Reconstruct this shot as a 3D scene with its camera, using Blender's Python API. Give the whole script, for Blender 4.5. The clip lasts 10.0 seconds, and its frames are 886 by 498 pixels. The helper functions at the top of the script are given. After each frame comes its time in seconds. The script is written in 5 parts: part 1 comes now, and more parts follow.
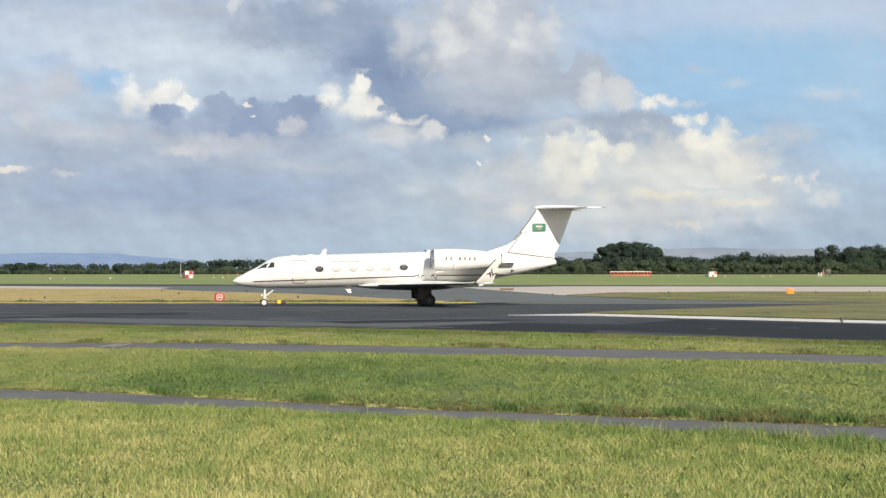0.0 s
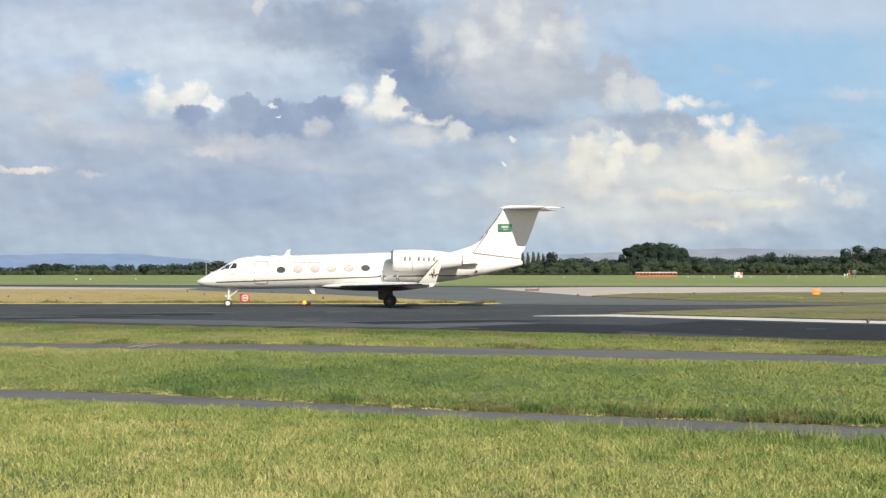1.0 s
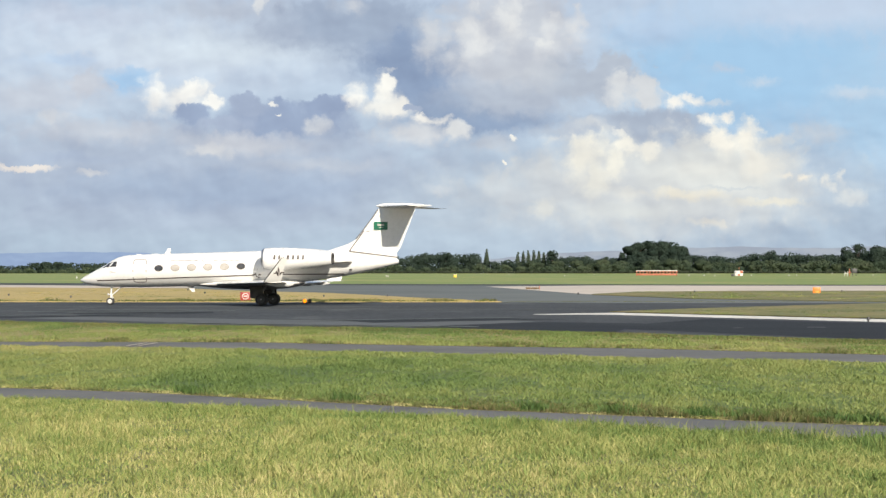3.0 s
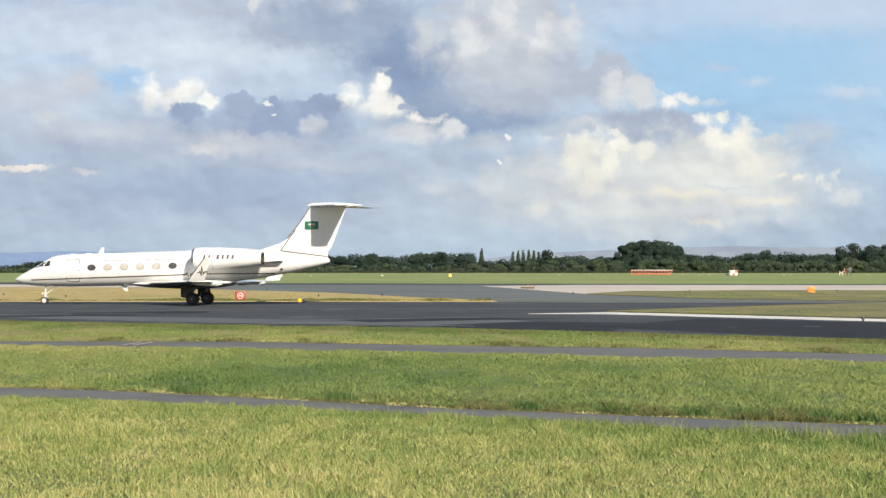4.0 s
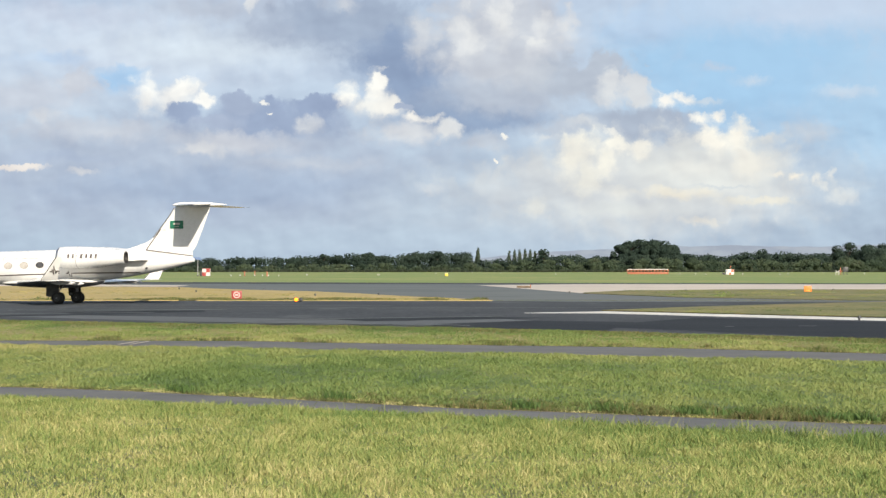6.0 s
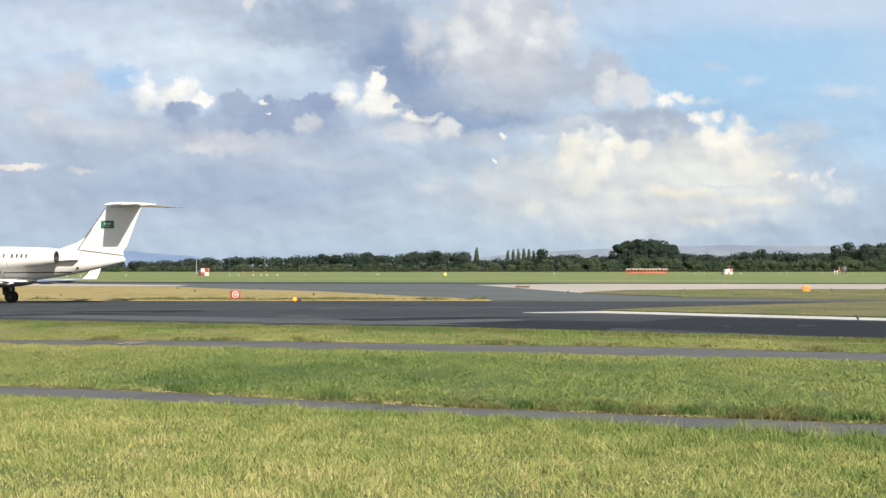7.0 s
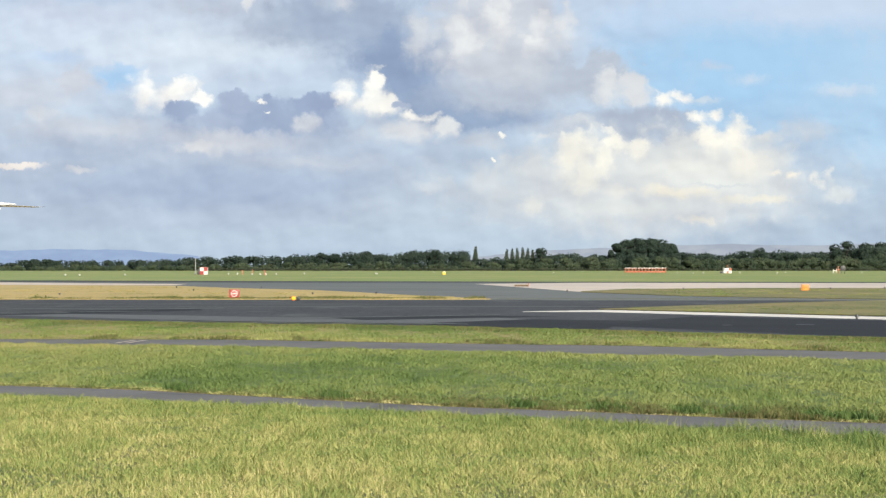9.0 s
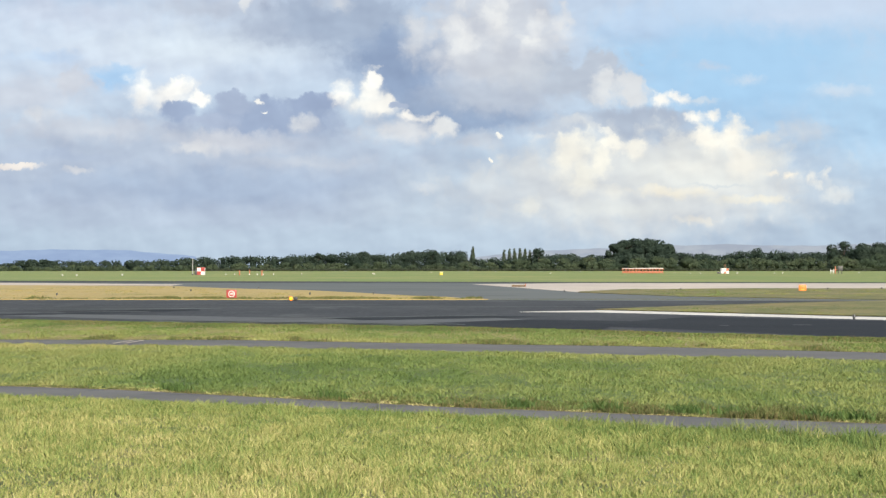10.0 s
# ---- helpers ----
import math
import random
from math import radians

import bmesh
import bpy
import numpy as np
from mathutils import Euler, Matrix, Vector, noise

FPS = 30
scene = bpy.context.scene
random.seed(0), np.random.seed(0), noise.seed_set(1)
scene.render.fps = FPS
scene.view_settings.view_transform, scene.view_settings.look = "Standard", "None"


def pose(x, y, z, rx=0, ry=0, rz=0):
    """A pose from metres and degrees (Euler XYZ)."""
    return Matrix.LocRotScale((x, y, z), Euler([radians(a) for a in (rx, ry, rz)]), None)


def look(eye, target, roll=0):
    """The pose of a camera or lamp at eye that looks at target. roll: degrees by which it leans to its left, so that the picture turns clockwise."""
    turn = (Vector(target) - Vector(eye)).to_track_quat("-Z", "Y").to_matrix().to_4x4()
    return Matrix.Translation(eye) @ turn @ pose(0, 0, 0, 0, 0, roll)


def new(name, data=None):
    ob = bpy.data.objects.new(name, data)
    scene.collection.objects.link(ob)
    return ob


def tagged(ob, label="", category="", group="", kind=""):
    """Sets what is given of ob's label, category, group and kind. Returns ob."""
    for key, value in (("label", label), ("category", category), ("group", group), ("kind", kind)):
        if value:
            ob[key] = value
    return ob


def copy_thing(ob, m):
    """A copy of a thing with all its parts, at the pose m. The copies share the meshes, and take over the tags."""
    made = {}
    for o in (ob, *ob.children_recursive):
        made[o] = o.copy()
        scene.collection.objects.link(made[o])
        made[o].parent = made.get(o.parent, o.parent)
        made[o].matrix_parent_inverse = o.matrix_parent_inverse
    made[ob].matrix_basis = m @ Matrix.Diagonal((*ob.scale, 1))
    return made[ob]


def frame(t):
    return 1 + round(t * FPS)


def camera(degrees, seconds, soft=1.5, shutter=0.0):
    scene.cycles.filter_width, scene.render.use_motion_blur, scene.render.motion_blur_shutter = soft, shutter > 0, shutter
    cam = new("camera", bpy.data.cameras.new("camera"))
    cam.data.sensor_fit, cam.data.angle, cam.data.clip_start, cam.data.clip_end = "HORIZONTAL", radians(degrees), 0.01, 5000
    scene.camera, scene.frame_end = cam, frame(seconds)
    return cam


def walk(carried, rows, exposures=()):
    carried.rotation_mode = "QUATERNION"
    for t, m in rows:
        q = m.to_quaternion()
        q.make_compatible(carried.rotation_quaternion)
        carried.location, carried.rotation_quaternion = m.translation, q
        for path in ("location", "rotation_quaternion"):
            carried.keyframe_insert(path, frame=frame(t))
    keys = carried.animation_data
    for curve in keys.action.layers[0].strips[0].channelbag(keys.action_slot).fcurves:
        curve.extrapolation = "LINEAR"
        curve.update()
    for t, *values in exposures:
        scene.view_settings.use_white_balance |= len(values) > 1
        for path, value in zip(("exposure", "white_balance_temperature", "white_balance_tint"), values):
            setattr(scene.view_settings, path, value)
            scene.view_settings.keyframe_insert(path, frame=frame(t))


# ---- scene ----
# ------------------------------------------------------------------ camera
EYE = (0.0, 0.0, 2.58)
cam = camera(20.53, 10.0, soft=1.4)
# seconds, turn to the left and tilt upward, in degrees
SWAY = ((0.0, -0.278, 0.514), (0.5, 0.153, 0.529), (1.0, 0.313, 0.532), (1.5, 0.388, 0.526), (2.0, 0.330, 0.491),
        (2.5, 0.350, 0.494), (4.0, 0.205, 0.480), (4.5, 0.173, 0.471), (5.0, 0.168, 0.480), (5.5, 0.147, 0.471),
        (7.0, 0.089, 0.454), (7.5, 0.150, 0.462), (8.0, 0.110, 0.451), (8.5, 0.113, 0.427), (9.0, 0.064, 0.430),
        (9.5, -0.012, 0.434), (10.0, 0.0, 0.437))
walk(cam, [(t, pose(*EYE, 90 + tilt, 0, turn)) for t, turn, tilt in SWAY],
     [(0.0, 0.50), (2.0, 0.57), (5.0, 0.62), (10.0, 0.70)])

# ------------------------------------------------------------------ light
EXPOSURE = 0.6
SUN_TO = Vector((-0.37, 0.97, -0.54))
sun = new("sun", bpy.data.lights.new("sun", "SUN"))
sun.data.energy, sun.data.angle, sun.data.color = 4.9, radians(0.5), (1.0, 0.92, 0.78)
sun.matrix_world = look((0, 0, 60), Vector((0, 0, 60)) + SUN_TO)


def lin(r, g, b, gain=1.0):
    """A colour given in 0 to 255, as linear light."""
    return tuple(gain * (c / 12.92 if c <= 0.04045 else ((c + 0.055) / 1.055) ** 2.4) for c in (r / 255, g / 255, b / 255))


class Nodes:
    """Short hand for building a node tree."""

    def __init__(self, tree):
        self.tree = tree

    def add(self, kind, ins=(), operation="", blend="", feature="", rgba=False):
        n = self.tree.nodes.new("ShaderNode" + kind)
        if operation:
            n.operation = operation
        if rgba:
            n.data_type = "RGBA"
        if blend:
            n.blend_type = blend
        if feature:
            n.feature = feature
        for k, v in dict(ins).items():
            if isinstance(v, bpy.types.NodeSocket):
                self.tree.links.new(v, n.inputs[k])
            else:
                n.inputs[k].default_value = v
        return n

    def math(self, op, a, b=0.0, c=0.0):
        return self.add("Math", {0: a, 1: b, 2: c}, operation=op).outputs[0]

    def vmath(self, op, a, b=(0, 0, 0)):
        return self.add("VectorMath", {0: a, 1: b}, operation=op).outputs[0]

    def ramp(self, x, lo, hi, a=0.0, b=1.0, smooth=True):
        n = self.add("MapRange", {"Value": x, "From Min": lo, "From Max": hi, "To Min": a, "To Max": b})
        n.interpolation_type = "SMOOTHSTEP" if smooth else "LINEAR"
        return n.outputs[0]

    def mix(self, f, a, b, blend="MIX"):
        n = self.add("Mix", rgba=True, blend=blend)
        for i, v in ((0, f), (6, a), (7, b)):
            if isinstance(v, bpy.types.NodeSocket):
                self.tree.links.new(v, n.inputs[i])
            else:
                n.inputs[i].default_value = v if i == 0 else (*v, 1)[:4]
        return n.outputs[2]

    def noise(self, vec, scale, detail=3.0, rough=0.55, out=0, distort=0.0):
        return self.add("TexNoise", {"Vector": vec, "Scale": scale, "Detail": detail, "Roughness": rough, "Distortion": distort}).outputs[out]


def puff_group():
    """One soft cloud lobe laid over what is behind it."""
    g = bpy.data.node_groups.new("cloud lobe", "ShaderNodeTree")
    for n, k in (("Under", "Color"), ("P", "Vector"), ("Centre", "Vector"), ("Inverse", "Vector"), ("Rough", "Float"),
                 ("Colour", "Color"), ("Alpha", "Float"), ("Soft", "Float"), ("Wild", "Float")):
        g.interface.new_socket(n, in_out="INPUT", socket_type="NodeSocket" + k)
    g.interface.new_socket("Color", in_out="OUTPUT", socket_type="NodeSocketColor")
    n = Nodes(g)
    i, o = g.nodes.new("NodeGroupInput"), g.nodes.new("NodeGroupOutput")
    d = n.vmath("MULTIPLY", n.vmath("SUBTRACT", i.outputs[1], i.outputs[2]), i.outputs[3])
    length = n.add("VectorMath", {0: d}, operation="LENGTH").outputs["Value"]
    body = n.math("MULTIPLY_ADD", i.outputs[4], i.outputs[8], n.math("SUBTRACT", 1.0, length))
    # crisp at the top, melting away below
    down = n.ramp(n.add("SeparateXYZ", {0: d}).outputs[1], -1.0, 1.0, 0.35, 1.7, False)
    a = n.add("MapRange", {"Value": body, "From Min": 0.0, "From Max": n.math("MULTIPLY", i.outputs[7], down), "To Min": 0.0, "To Max": i.outputs[6]})
    a.interpolation_type = "SMOOTHSTEP"
    m = n.add("Mix", rgba=True)
    for k, v in ((0, a.outputs[0]), (6, i.outputs[0]), (7, i.outputs[5])):
        g.links.new(v, m.inputs[k])
    g.links.new(m.outputs[2], o.inputs[0])
    return g


def build_sky():
    world = bpy.data.worlds.new("sky")
    scene.world = world
    world.use_nodes = True
    n = Nodes(world.node_tree)
    gain = 2 ** -EXPOSURE
    sky = n.add("TexSky")
    sky.sky_type, sky.sun_disc = "NISHITA", False
    sky.sun_elevation, sky.sun_rotation = radians(27), radians(159)
    clear = n.mix(1.0, sky.outputs[0], (0.10, 0.10, 0.10), "MULTIPLY")
    way = n.add("TexCoord").outputs["Generated"]
    xyz = n.add("SeparateXYZ", {0: way}).outputs
    az = n.math("ARCTAN2", xyz[0], xyz[1])
    el = n.math("ARCSINE", xyz[2])
    # hundredths of a radian times 43.3: u to the right, v downward from the top of the view
    u = n.math("MULTIPLY_ADD", az, 43.3, 7.967)
    v = n.math("MULTIPLY_ADD", el, -43.3, 4.772)
    p0 = n.add("CombineXYZ", {0: u, 1: v, 2: 0.0}).outputs[0]
    # the warp folds the lobes' edges into cauliflower
    coarse = n.vmath("SUBTRACT", n.noise(p0, 1.1, 3, 0.5, 1), (0.5, 0.5, 0.5))
    fine = n.vmath("SUBTRACT", n.noise(p0, 3.6, 4, 0.6, 1), (0.5, 0.5, 0.5))
    curl = n.vmath("SUBTRACT", n.noise(p0, 11.0, 3, 0.6, 1), (0.5, 0.5, 0.5))
    p = n.vmath("ADD", p0, n.vmath("MULTIPLY", coarse, (0.55, 0.34, 0)))
    p = n.vmath("ADD", p, n.vmath("MULTIPLY", fine, (0.34, 0.26, 0)))
    p = n.vmath("ADD", p, n.vmath("MULTIPLY", curl, (0.10, 0.09, 0)))
    vor = n.add("TexVoronoi", {"Vector": p, "Scale": 3.4, "Detail": 2.0}, feature="SMOOTH_F1").outputs[0]
    edge = n.math("MULTIPLY_ADD", vor, -0.60, 0.24)
    wide = n.math("MULTIPLY_ADD", n.noise(p0, 1.5, 5, 0.55), 1.1, -0.55)
    rough = n.math("ADD", edge, wide)
    # clear air, bluer higher up and pale near the ground
    low = n.ramp(v, 1.0, 4.4)
    air = n.mix(low, lin(190, 206, 229, gain), lin(176, 195, 218, gain))
    inside = n.math("MULTIPLY", n.ramp(v, -9.0, -2.0), n.ramp(n.math("ABSOLUTE", az), 0.9, 0.5))
    col = n.mix(n.math("MULTIPLY_ADD", inside, 0.85, 0.10), clear, air)
    # broken cloud over the rest of the sky
    far_noise = n.noise(n.vmath("MULTIPLY", way, (1, 1, 2.2)), 2.6, 6, 0.55)
    over = n.math("MULTIPLY", n.ramp(far_noise, 0.48, 0.62), n.math("SUBTRACT", 1.0, inside))
    col = n.mix(over, col, lin(168, 178, 198, gain))
    group = puff_group()
    at = p

    def puff(x, y, rx, ry, colour, alpha=1.0, soft=0.6, wild=1.0):
        nonlocal col, at
        g = n.add("Group")
        g.node_tree = group
        for k, val in (("Under", col), ("P", at), ("Rough", rough)):
            n.tree.links.new(val, g.inputs[k])
        g.inputs["Centre"].default_value = (x / 100, y / 100, 0)
        g.inputs["Inverse"].default_value = (100 / rx, 100 / ry, 0)
        g.inputs["Colour"].default_value = (*lin(*colour, gain), 1)
        g.inputs["Alpha"].default_value, g.inputs["Soft"].default_value = alpha, soft
        g.inputs["Wild"].default_value = wild * (0.4 if rx > 150 else 0.75)
        col = g.outputs[0]
        # each lobe waits for the one behind it
        at = n.add("VectorMath", {0: col, 1: (1e-6, 1e-6, 0), 2: at}, operation="MULTIPLY_ADD").outputs[0]

    def heap(x, y, w, h, colour, alpha=1.0, soft=0.8):
        """A head of cloud piled up from small lobes."""
        rng = random.Random(int(x))
        for f in (-0.55, 0.4):
            r = rng.uniform(0.6, 0.8)
            rise = (1 - f * f) * h * rng.uniform(0.2, 0.7)
            puff(x + f * w * 0.8, y - rise + h * 0.3, w * r, h * r * 1.3, colour, alpha, soft, 1.1)

    # veils and clear blue
    puff(1330, 150, 430, 200, (168, 205, 238), 1.0, 0.7)
    puff(1560, 230, 240, 190, (176, 209, 238), 0.9, 0.9)
    puff(1420, 35, 440, 62, (203, 217, 238), 0.9, 1.0)
    puff(1150, 55, 140, 60, (190, 211, 238), 0.7, 1.0)
    puff(250, 110, 540, 130, (209, 221, 238), 0.95, 0.9)
    puff(400, 95, 330, 60, (215, 227, 240), 0.85, 0.9)
    puff(90, 112, 120, 26, (186, 210, 240), 0.7, 0.9)
    puff(215, 150, 90, 40, (170, 205, 240), 0.95, 0.8)
    puff(100, 40, 260, 46, (203, 213, 232), 0.7, 0.9)
    # the grey mass
    puff(330, 335, 720, 165, (181, 194, 215), 1.0, 0.6)
    puff(60, 185, 190, 60, (203, 210, 224), 0.85, 0.8)
    puff(150, 160, 70, 42, (205, 210, 222), 0.9, 0.6)
    puff(380, 345, 540, 62, (169, 186, 212), 0.9, 0.9)
    puff(250, 395, 320, 26, (184, 199, 220), 0.7, 1.0)
    puff(960, 385, 500, 130, (194, 207, 222), 0.95, 0.8)
    puff(700, 440, 1300, 48, (186, 203, 222), 0.85, 1.0)
    puff(180, 240, 250, 34, (205, 210, 221), 0.75, 0.9)
    puff(90, 212, 70, 20, (213, 217, 225), 0.8, 0.8)
    puff(110, 285, 170, 16, (176, 191, 216), 0.7, 1.0)
    puff(480, 225, 200, 56, (158, 174, 203), 1.0, 0.6)
    puff(420, 258, 190, 32, (207, 211, 221), 0.85, 0.8)
    puff(360, 270, 80, 20, (218, 220, 225), 0.85, 0.8)
    puff(560, 292, 190, 20, (198, 205, 218), 0.7, 1.0)
    puff(500, 330, 220, 22, (171, 187, 212), 0.8, 1.0)
    # the dark shelf falling from the top to the middle
    puff(390, 22, 240, 42, (188, 197, 214), 0.85, 0.9)
    puff(540, 58, 220, 58, (175, 187, 208), 0.95, 0.7)
    puff(640, 55, 210, 92, (164, 179, 203), 1.0, 0.6)
    puff(740, 145, 170, 115, (146, 165, 196), 1.0, 0.6)
    puff(840, 212, 190, 66, (147, 166, 196), 1.0, 0.6)
    puff(605, 14, 60, 28, (206, 211, 221), 0.8, 0.8)
    puff(446, 10, 20, 26, (224, 228, 233), 0.9, 0.7)
    # the pale tower
    puff(900, 90, 180, 150, (200, 206, 218), 1.0, 0.5)
    puff(755, 75, 55, 80, (209, 214, 223), 0.95, 0.8)
    puff(880, 178, 190, 50, (185, 195, 212), 0.95, 0.8)
    puff(1050, 150, 130, 80, (186, 196, 212), 1.0, 0.5)
    heap(862, 65, 76, 84, (230, 232, 235), 0.95, 0.9)
    heap(985, 60, 64, 80, (220, 223, 229), 0.95, 0.8)
    puff(950, 76, 36, 15, (231, 233, 235), 0.8, 0.8)
    puff(930, 140, 90, 40, (203, 209, 219), 0.8, 0.9)
    heap(1112, 165, 66, 62, (217, 221, 227), 1.0, 0.6)
    puff(1130, 230, 200, 46, (177, 189, 208), 1.0, 0.6)
    puff(1215, 252, 90, 38, (185, 196, 212), 1.0, 0.6)
    puff(990, 236, 140, 32, (189, 198, 213), 0.9, 0.8)
    puff(1030, 222, 50, 20, (211, 216, 223), 0.8, 0.8)
    # lit heads on the left
    puff(310, 172, 90, 46, (228, 230, 233), 0.9, 0.8)
    heap(300, 168, 80, 52, (250, 250, 248))
    puff(366, 185, 30, 24, (249, 249, 247), 1.0, 0.5)
    puff(262, 180, 40, 24, (231, 232, 234), 0.8, 0.9)
    puff(332, 202, 46, 25, (160, 176, 205), 1.0, 0.4, 0.8)
    puff(385, 226, 100, 26, (171, 184, 209), 0.95, 0.6)
    puff(425, 196, 60, 32, (168, 182, 208), 1.0, 0.4)
    puff(560, 190, 105, 27, (155, 171, 201), 1.0, 0.4)
    puff(471, 188, 12, 7, (244, 244, 242), 1.0, 0.6)
    puff(481, 208, 15, 5, (246, 246, 243), 1.0, 0.6)
    puff(660, 185, 80, 44, (226, 229, 231), 0.9, 0.8)
    heap(645, 170, 60, 50, (250, 249, 245))
    puff(668, 150, 22, 20, (251, 250, 246), 1.0, 0.5)
    puff(690, 192, 46, 30, (241, 240, 237), 1.0, 0.7)
    puff(718, 190, 26, 8, (171, 184, 208), 1.0, 0.5)
    heap(752, 213, 48, 16, (247, 245, 241))
    puff(720, 240, 110, 36, (218, 221, 227), 0.9, 0.8)
    puff(795, 238, 34, 30, (229, 231, 233), 0.9, 0.7)
    puff(548, 230, 44, 26, (214, 218, 225), 0.85, 0.8)
    puff(850, 262, 70, 34, (196, 204, 217), 0.85, 0.8)
    # cream heads on the right
    puff(1170, 340, 430, 135, (213, 218, 223), 1.0, 0.55)
    puff(900, 345, 160, 50, (207, 214, 222), 0.85, 0.9)
    puff(1260, 310, 230, 90, (223, 226, 226), 0.95, 0.7)
    heap(1052, 292, 72, 70, (244, 242, 233), 1.0, 0.9)
    puff(1045, 330, 46, 44, (240, 239, 231), 0.9, 0.8)
    puff(1095, 345, 40, 30, (231, 231, 227), 0.8, 0.9)
    heap(1118, 264, 60, 28, (245, 243, 235), 1.0, 0.6)
    puff(1075, 242, 24, 14, (236, 236, 233), 0.9, 0.7)
    heap(1198, 186, 40, 24, (252, 250, 245))
    heap(1262, 208, 46, 18, (249, 247, 241))
    puff(1250, 184, 56, 10, (214, 223, 232), 0.7, 0.9)
    heap(1292, 252, 60, 58, (250, 247, 238))
    puff(1330, 300, 60, 36, (235, 233, 227), 0.95, 0.8)
    puff(1230, 300, 90, 30, (228, 229, 227), 0.85, 0.9)
    puff(1200, 345, 110, 18, (239, 234, 221), 0.9, 0.8, 0.8)
    puff(1345, 358, 120, 13, (232, 229, 219), 0.9, 0.8, 0.8)
    puff(1280, 330, 90, 5, (203, 211, 219), 0.7, 0.9, 0.5)
    heap(1396, 314, 34, 16, (244, 238, 227))
    heap(1463, 318, 24, 34, (233, 233, 230), 0.95)
    puff(1485, 348, 50, 20, (222, 227, 230), 0.8, 0.8)
    puff(1110, 378, 170, 26, (220, 224, 225), 0.7, 0.9)
    puff(942, 372, 46, 32, (226, 228, 226), 0.85, 0.8)
    puff(1240, 398, 70, 13, (230, 227, 220), 0.75, 0.8)
    puff(768, 335, 36, 16, (212, 217, 224), 0.7, 0.9)
    puff(876, 294, 8, 7, (252, 248, 239), 1.0, 0.5)
    puff(890, 248, 13, 8, (245, 244, 239), 0.95, 0.6)
    puff(965, 250, 36, 20, (221, 224, 227), 0.8, 0.8)
    # wisps
    puff(1425, 240, 80, 34, (200, 209, 221), 0.85, 0.8)
    puff(1338, 144, 50, 22, (206, 220, 236), 0.85, 0.9)
    puff(1495, 172, 100, 22, (204, 219, 236), 0.85, 0.9)
    puff(1265, 122, 60, 16, (194, 207, 226), 0.75, 0.9)
    puff(40, 299, 80, 8, (238, 231, 226), 0.9, 0.6, 0.4)
    puff(155, 310, 34, 11, (220, 221, 225), 0.7, 0.9)
    # relief: billows are paler toward the light, above and to the right
    q = n.vmath("MULTIPLY", n.vmath("ADD", p0, n.vmath("MULTIPLY", coarse, (0.25, 0.2, 0))), (0.85, 1.2, 0))

    def relief(scale, step, detail):
        here = n.noise(q, scale, detail, 0.55)
        there = n.noise(n.vmath("ADD", q, (0.5 * step, -0.85 * step, 0)), scale, detail, 0.55)
        return n.math("SUBTRACT", here, there)
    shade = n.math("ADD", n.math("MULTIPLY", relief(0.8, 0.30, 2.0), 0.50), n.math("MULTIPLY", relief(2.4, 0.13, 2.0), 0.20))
    open_sky = n.math("MULTIPLY", n.ramp(u, 10.5, 12.5), n.ramp(v, 2.6, 1.2))
    shade = n.math("MULTIPLY", shade, n.math("MULTIPLY_ADD", open_sky, -0.7, 1.0))
    tone = n.math("ADD", 0.985, shade)
    grey = n.add("CombineColor", {0: tone, 1: tone, 2: n.math("MULTIPLY_ADD", shade, 0.8, 0.962)}).outputs[0]
    col = n.mix(1.0, col, grey, "MULTIPLY")
    n.tree.links.new(col, n.tree.nodes["Background"].inputs[0])
    n.tree.nodes["Background"].inputs[1].default_value = 1.0


build_sky()


# ------------------------------------------------------------------ materials
def surface(name, a, b, scale=1.0, fine=20.0, rough=0.6, bump=0.0, metal=0.0, coat=0.0, third=None, stretch=(1, 1, 1), island=0.0, spec=0.5):
    """A principled material with variation at two scales; third: a colour that breaks through in blotches."""
    m = bpy.data.materials.new(name)
    m.use_nodes = True
    n = Nodes(m.node_tree)
    bsdf = m.node_tree.nodes["Principled BSDF"]
    at = n.vmath("MULTIPLY", n.add("TexCoord").outputs["Object"], stretch)
    big = n.noise(at, scale, 4, 0.6)
    small = n.noise(at, fine, 3, 0.6)
    f = n.ramp(n.math("ADD", n.math("MULTIPLY", big, 0.65), n.math("MULTIPLY", small, 0.35)), 0.36, 0.64)
    if island:
        f = n.math("ADD", n.math("MULTIPLY", f, 1 - island), n.math("MULTIPLY", n.add("NewGeometry").outputs["Random Per Island"], island))
    col = n.mix(f, a, b)
    if third:
        blot = n.ramp(n.noise(at, scale * 2.3, 5, 0.65, distort=0.4), 0.55, 0.68)
        col = n.mix(n.math("MULTIPLY", blot, 0.7), col, third)
    m.node_tree.links.new(col, bsdf.inputs["Base Color"])
    m.node_tree.links.new(n.ramp(small, 0.3, 0.7, max(rough - 0.08, 0.02), min(rough + 0.08, 1)), bsdf.inputs["Roughness"])
    bsdf.inputs["Metallic"].default_value = metal
    bsdf.inputs["Coat Weight"].default_value = coat
    bsdf.inputs["Specular IOR Level"].default_value = spec
    if bump:
        bn = n.add("Bump", {"Height": small, "Strength": bump, "Distance": 0.02})
        m.node_tree.links.new(bn.outputs[0], bsdf.inputs["Normal"])
    return m


def glow(name, colour, strength):
    m = bpy.data.materials.new(name)
    m.use_nodes = True
    b = m.node_tree.nodes["Principled BSDF"]
    b.inputs["Base Color"].default_value = (*colour, 1)
    b.inputs["Emission Color"].default_value = (*colour, 1)
    b.inputs["Emission Strength"].default_value = strength
    return m


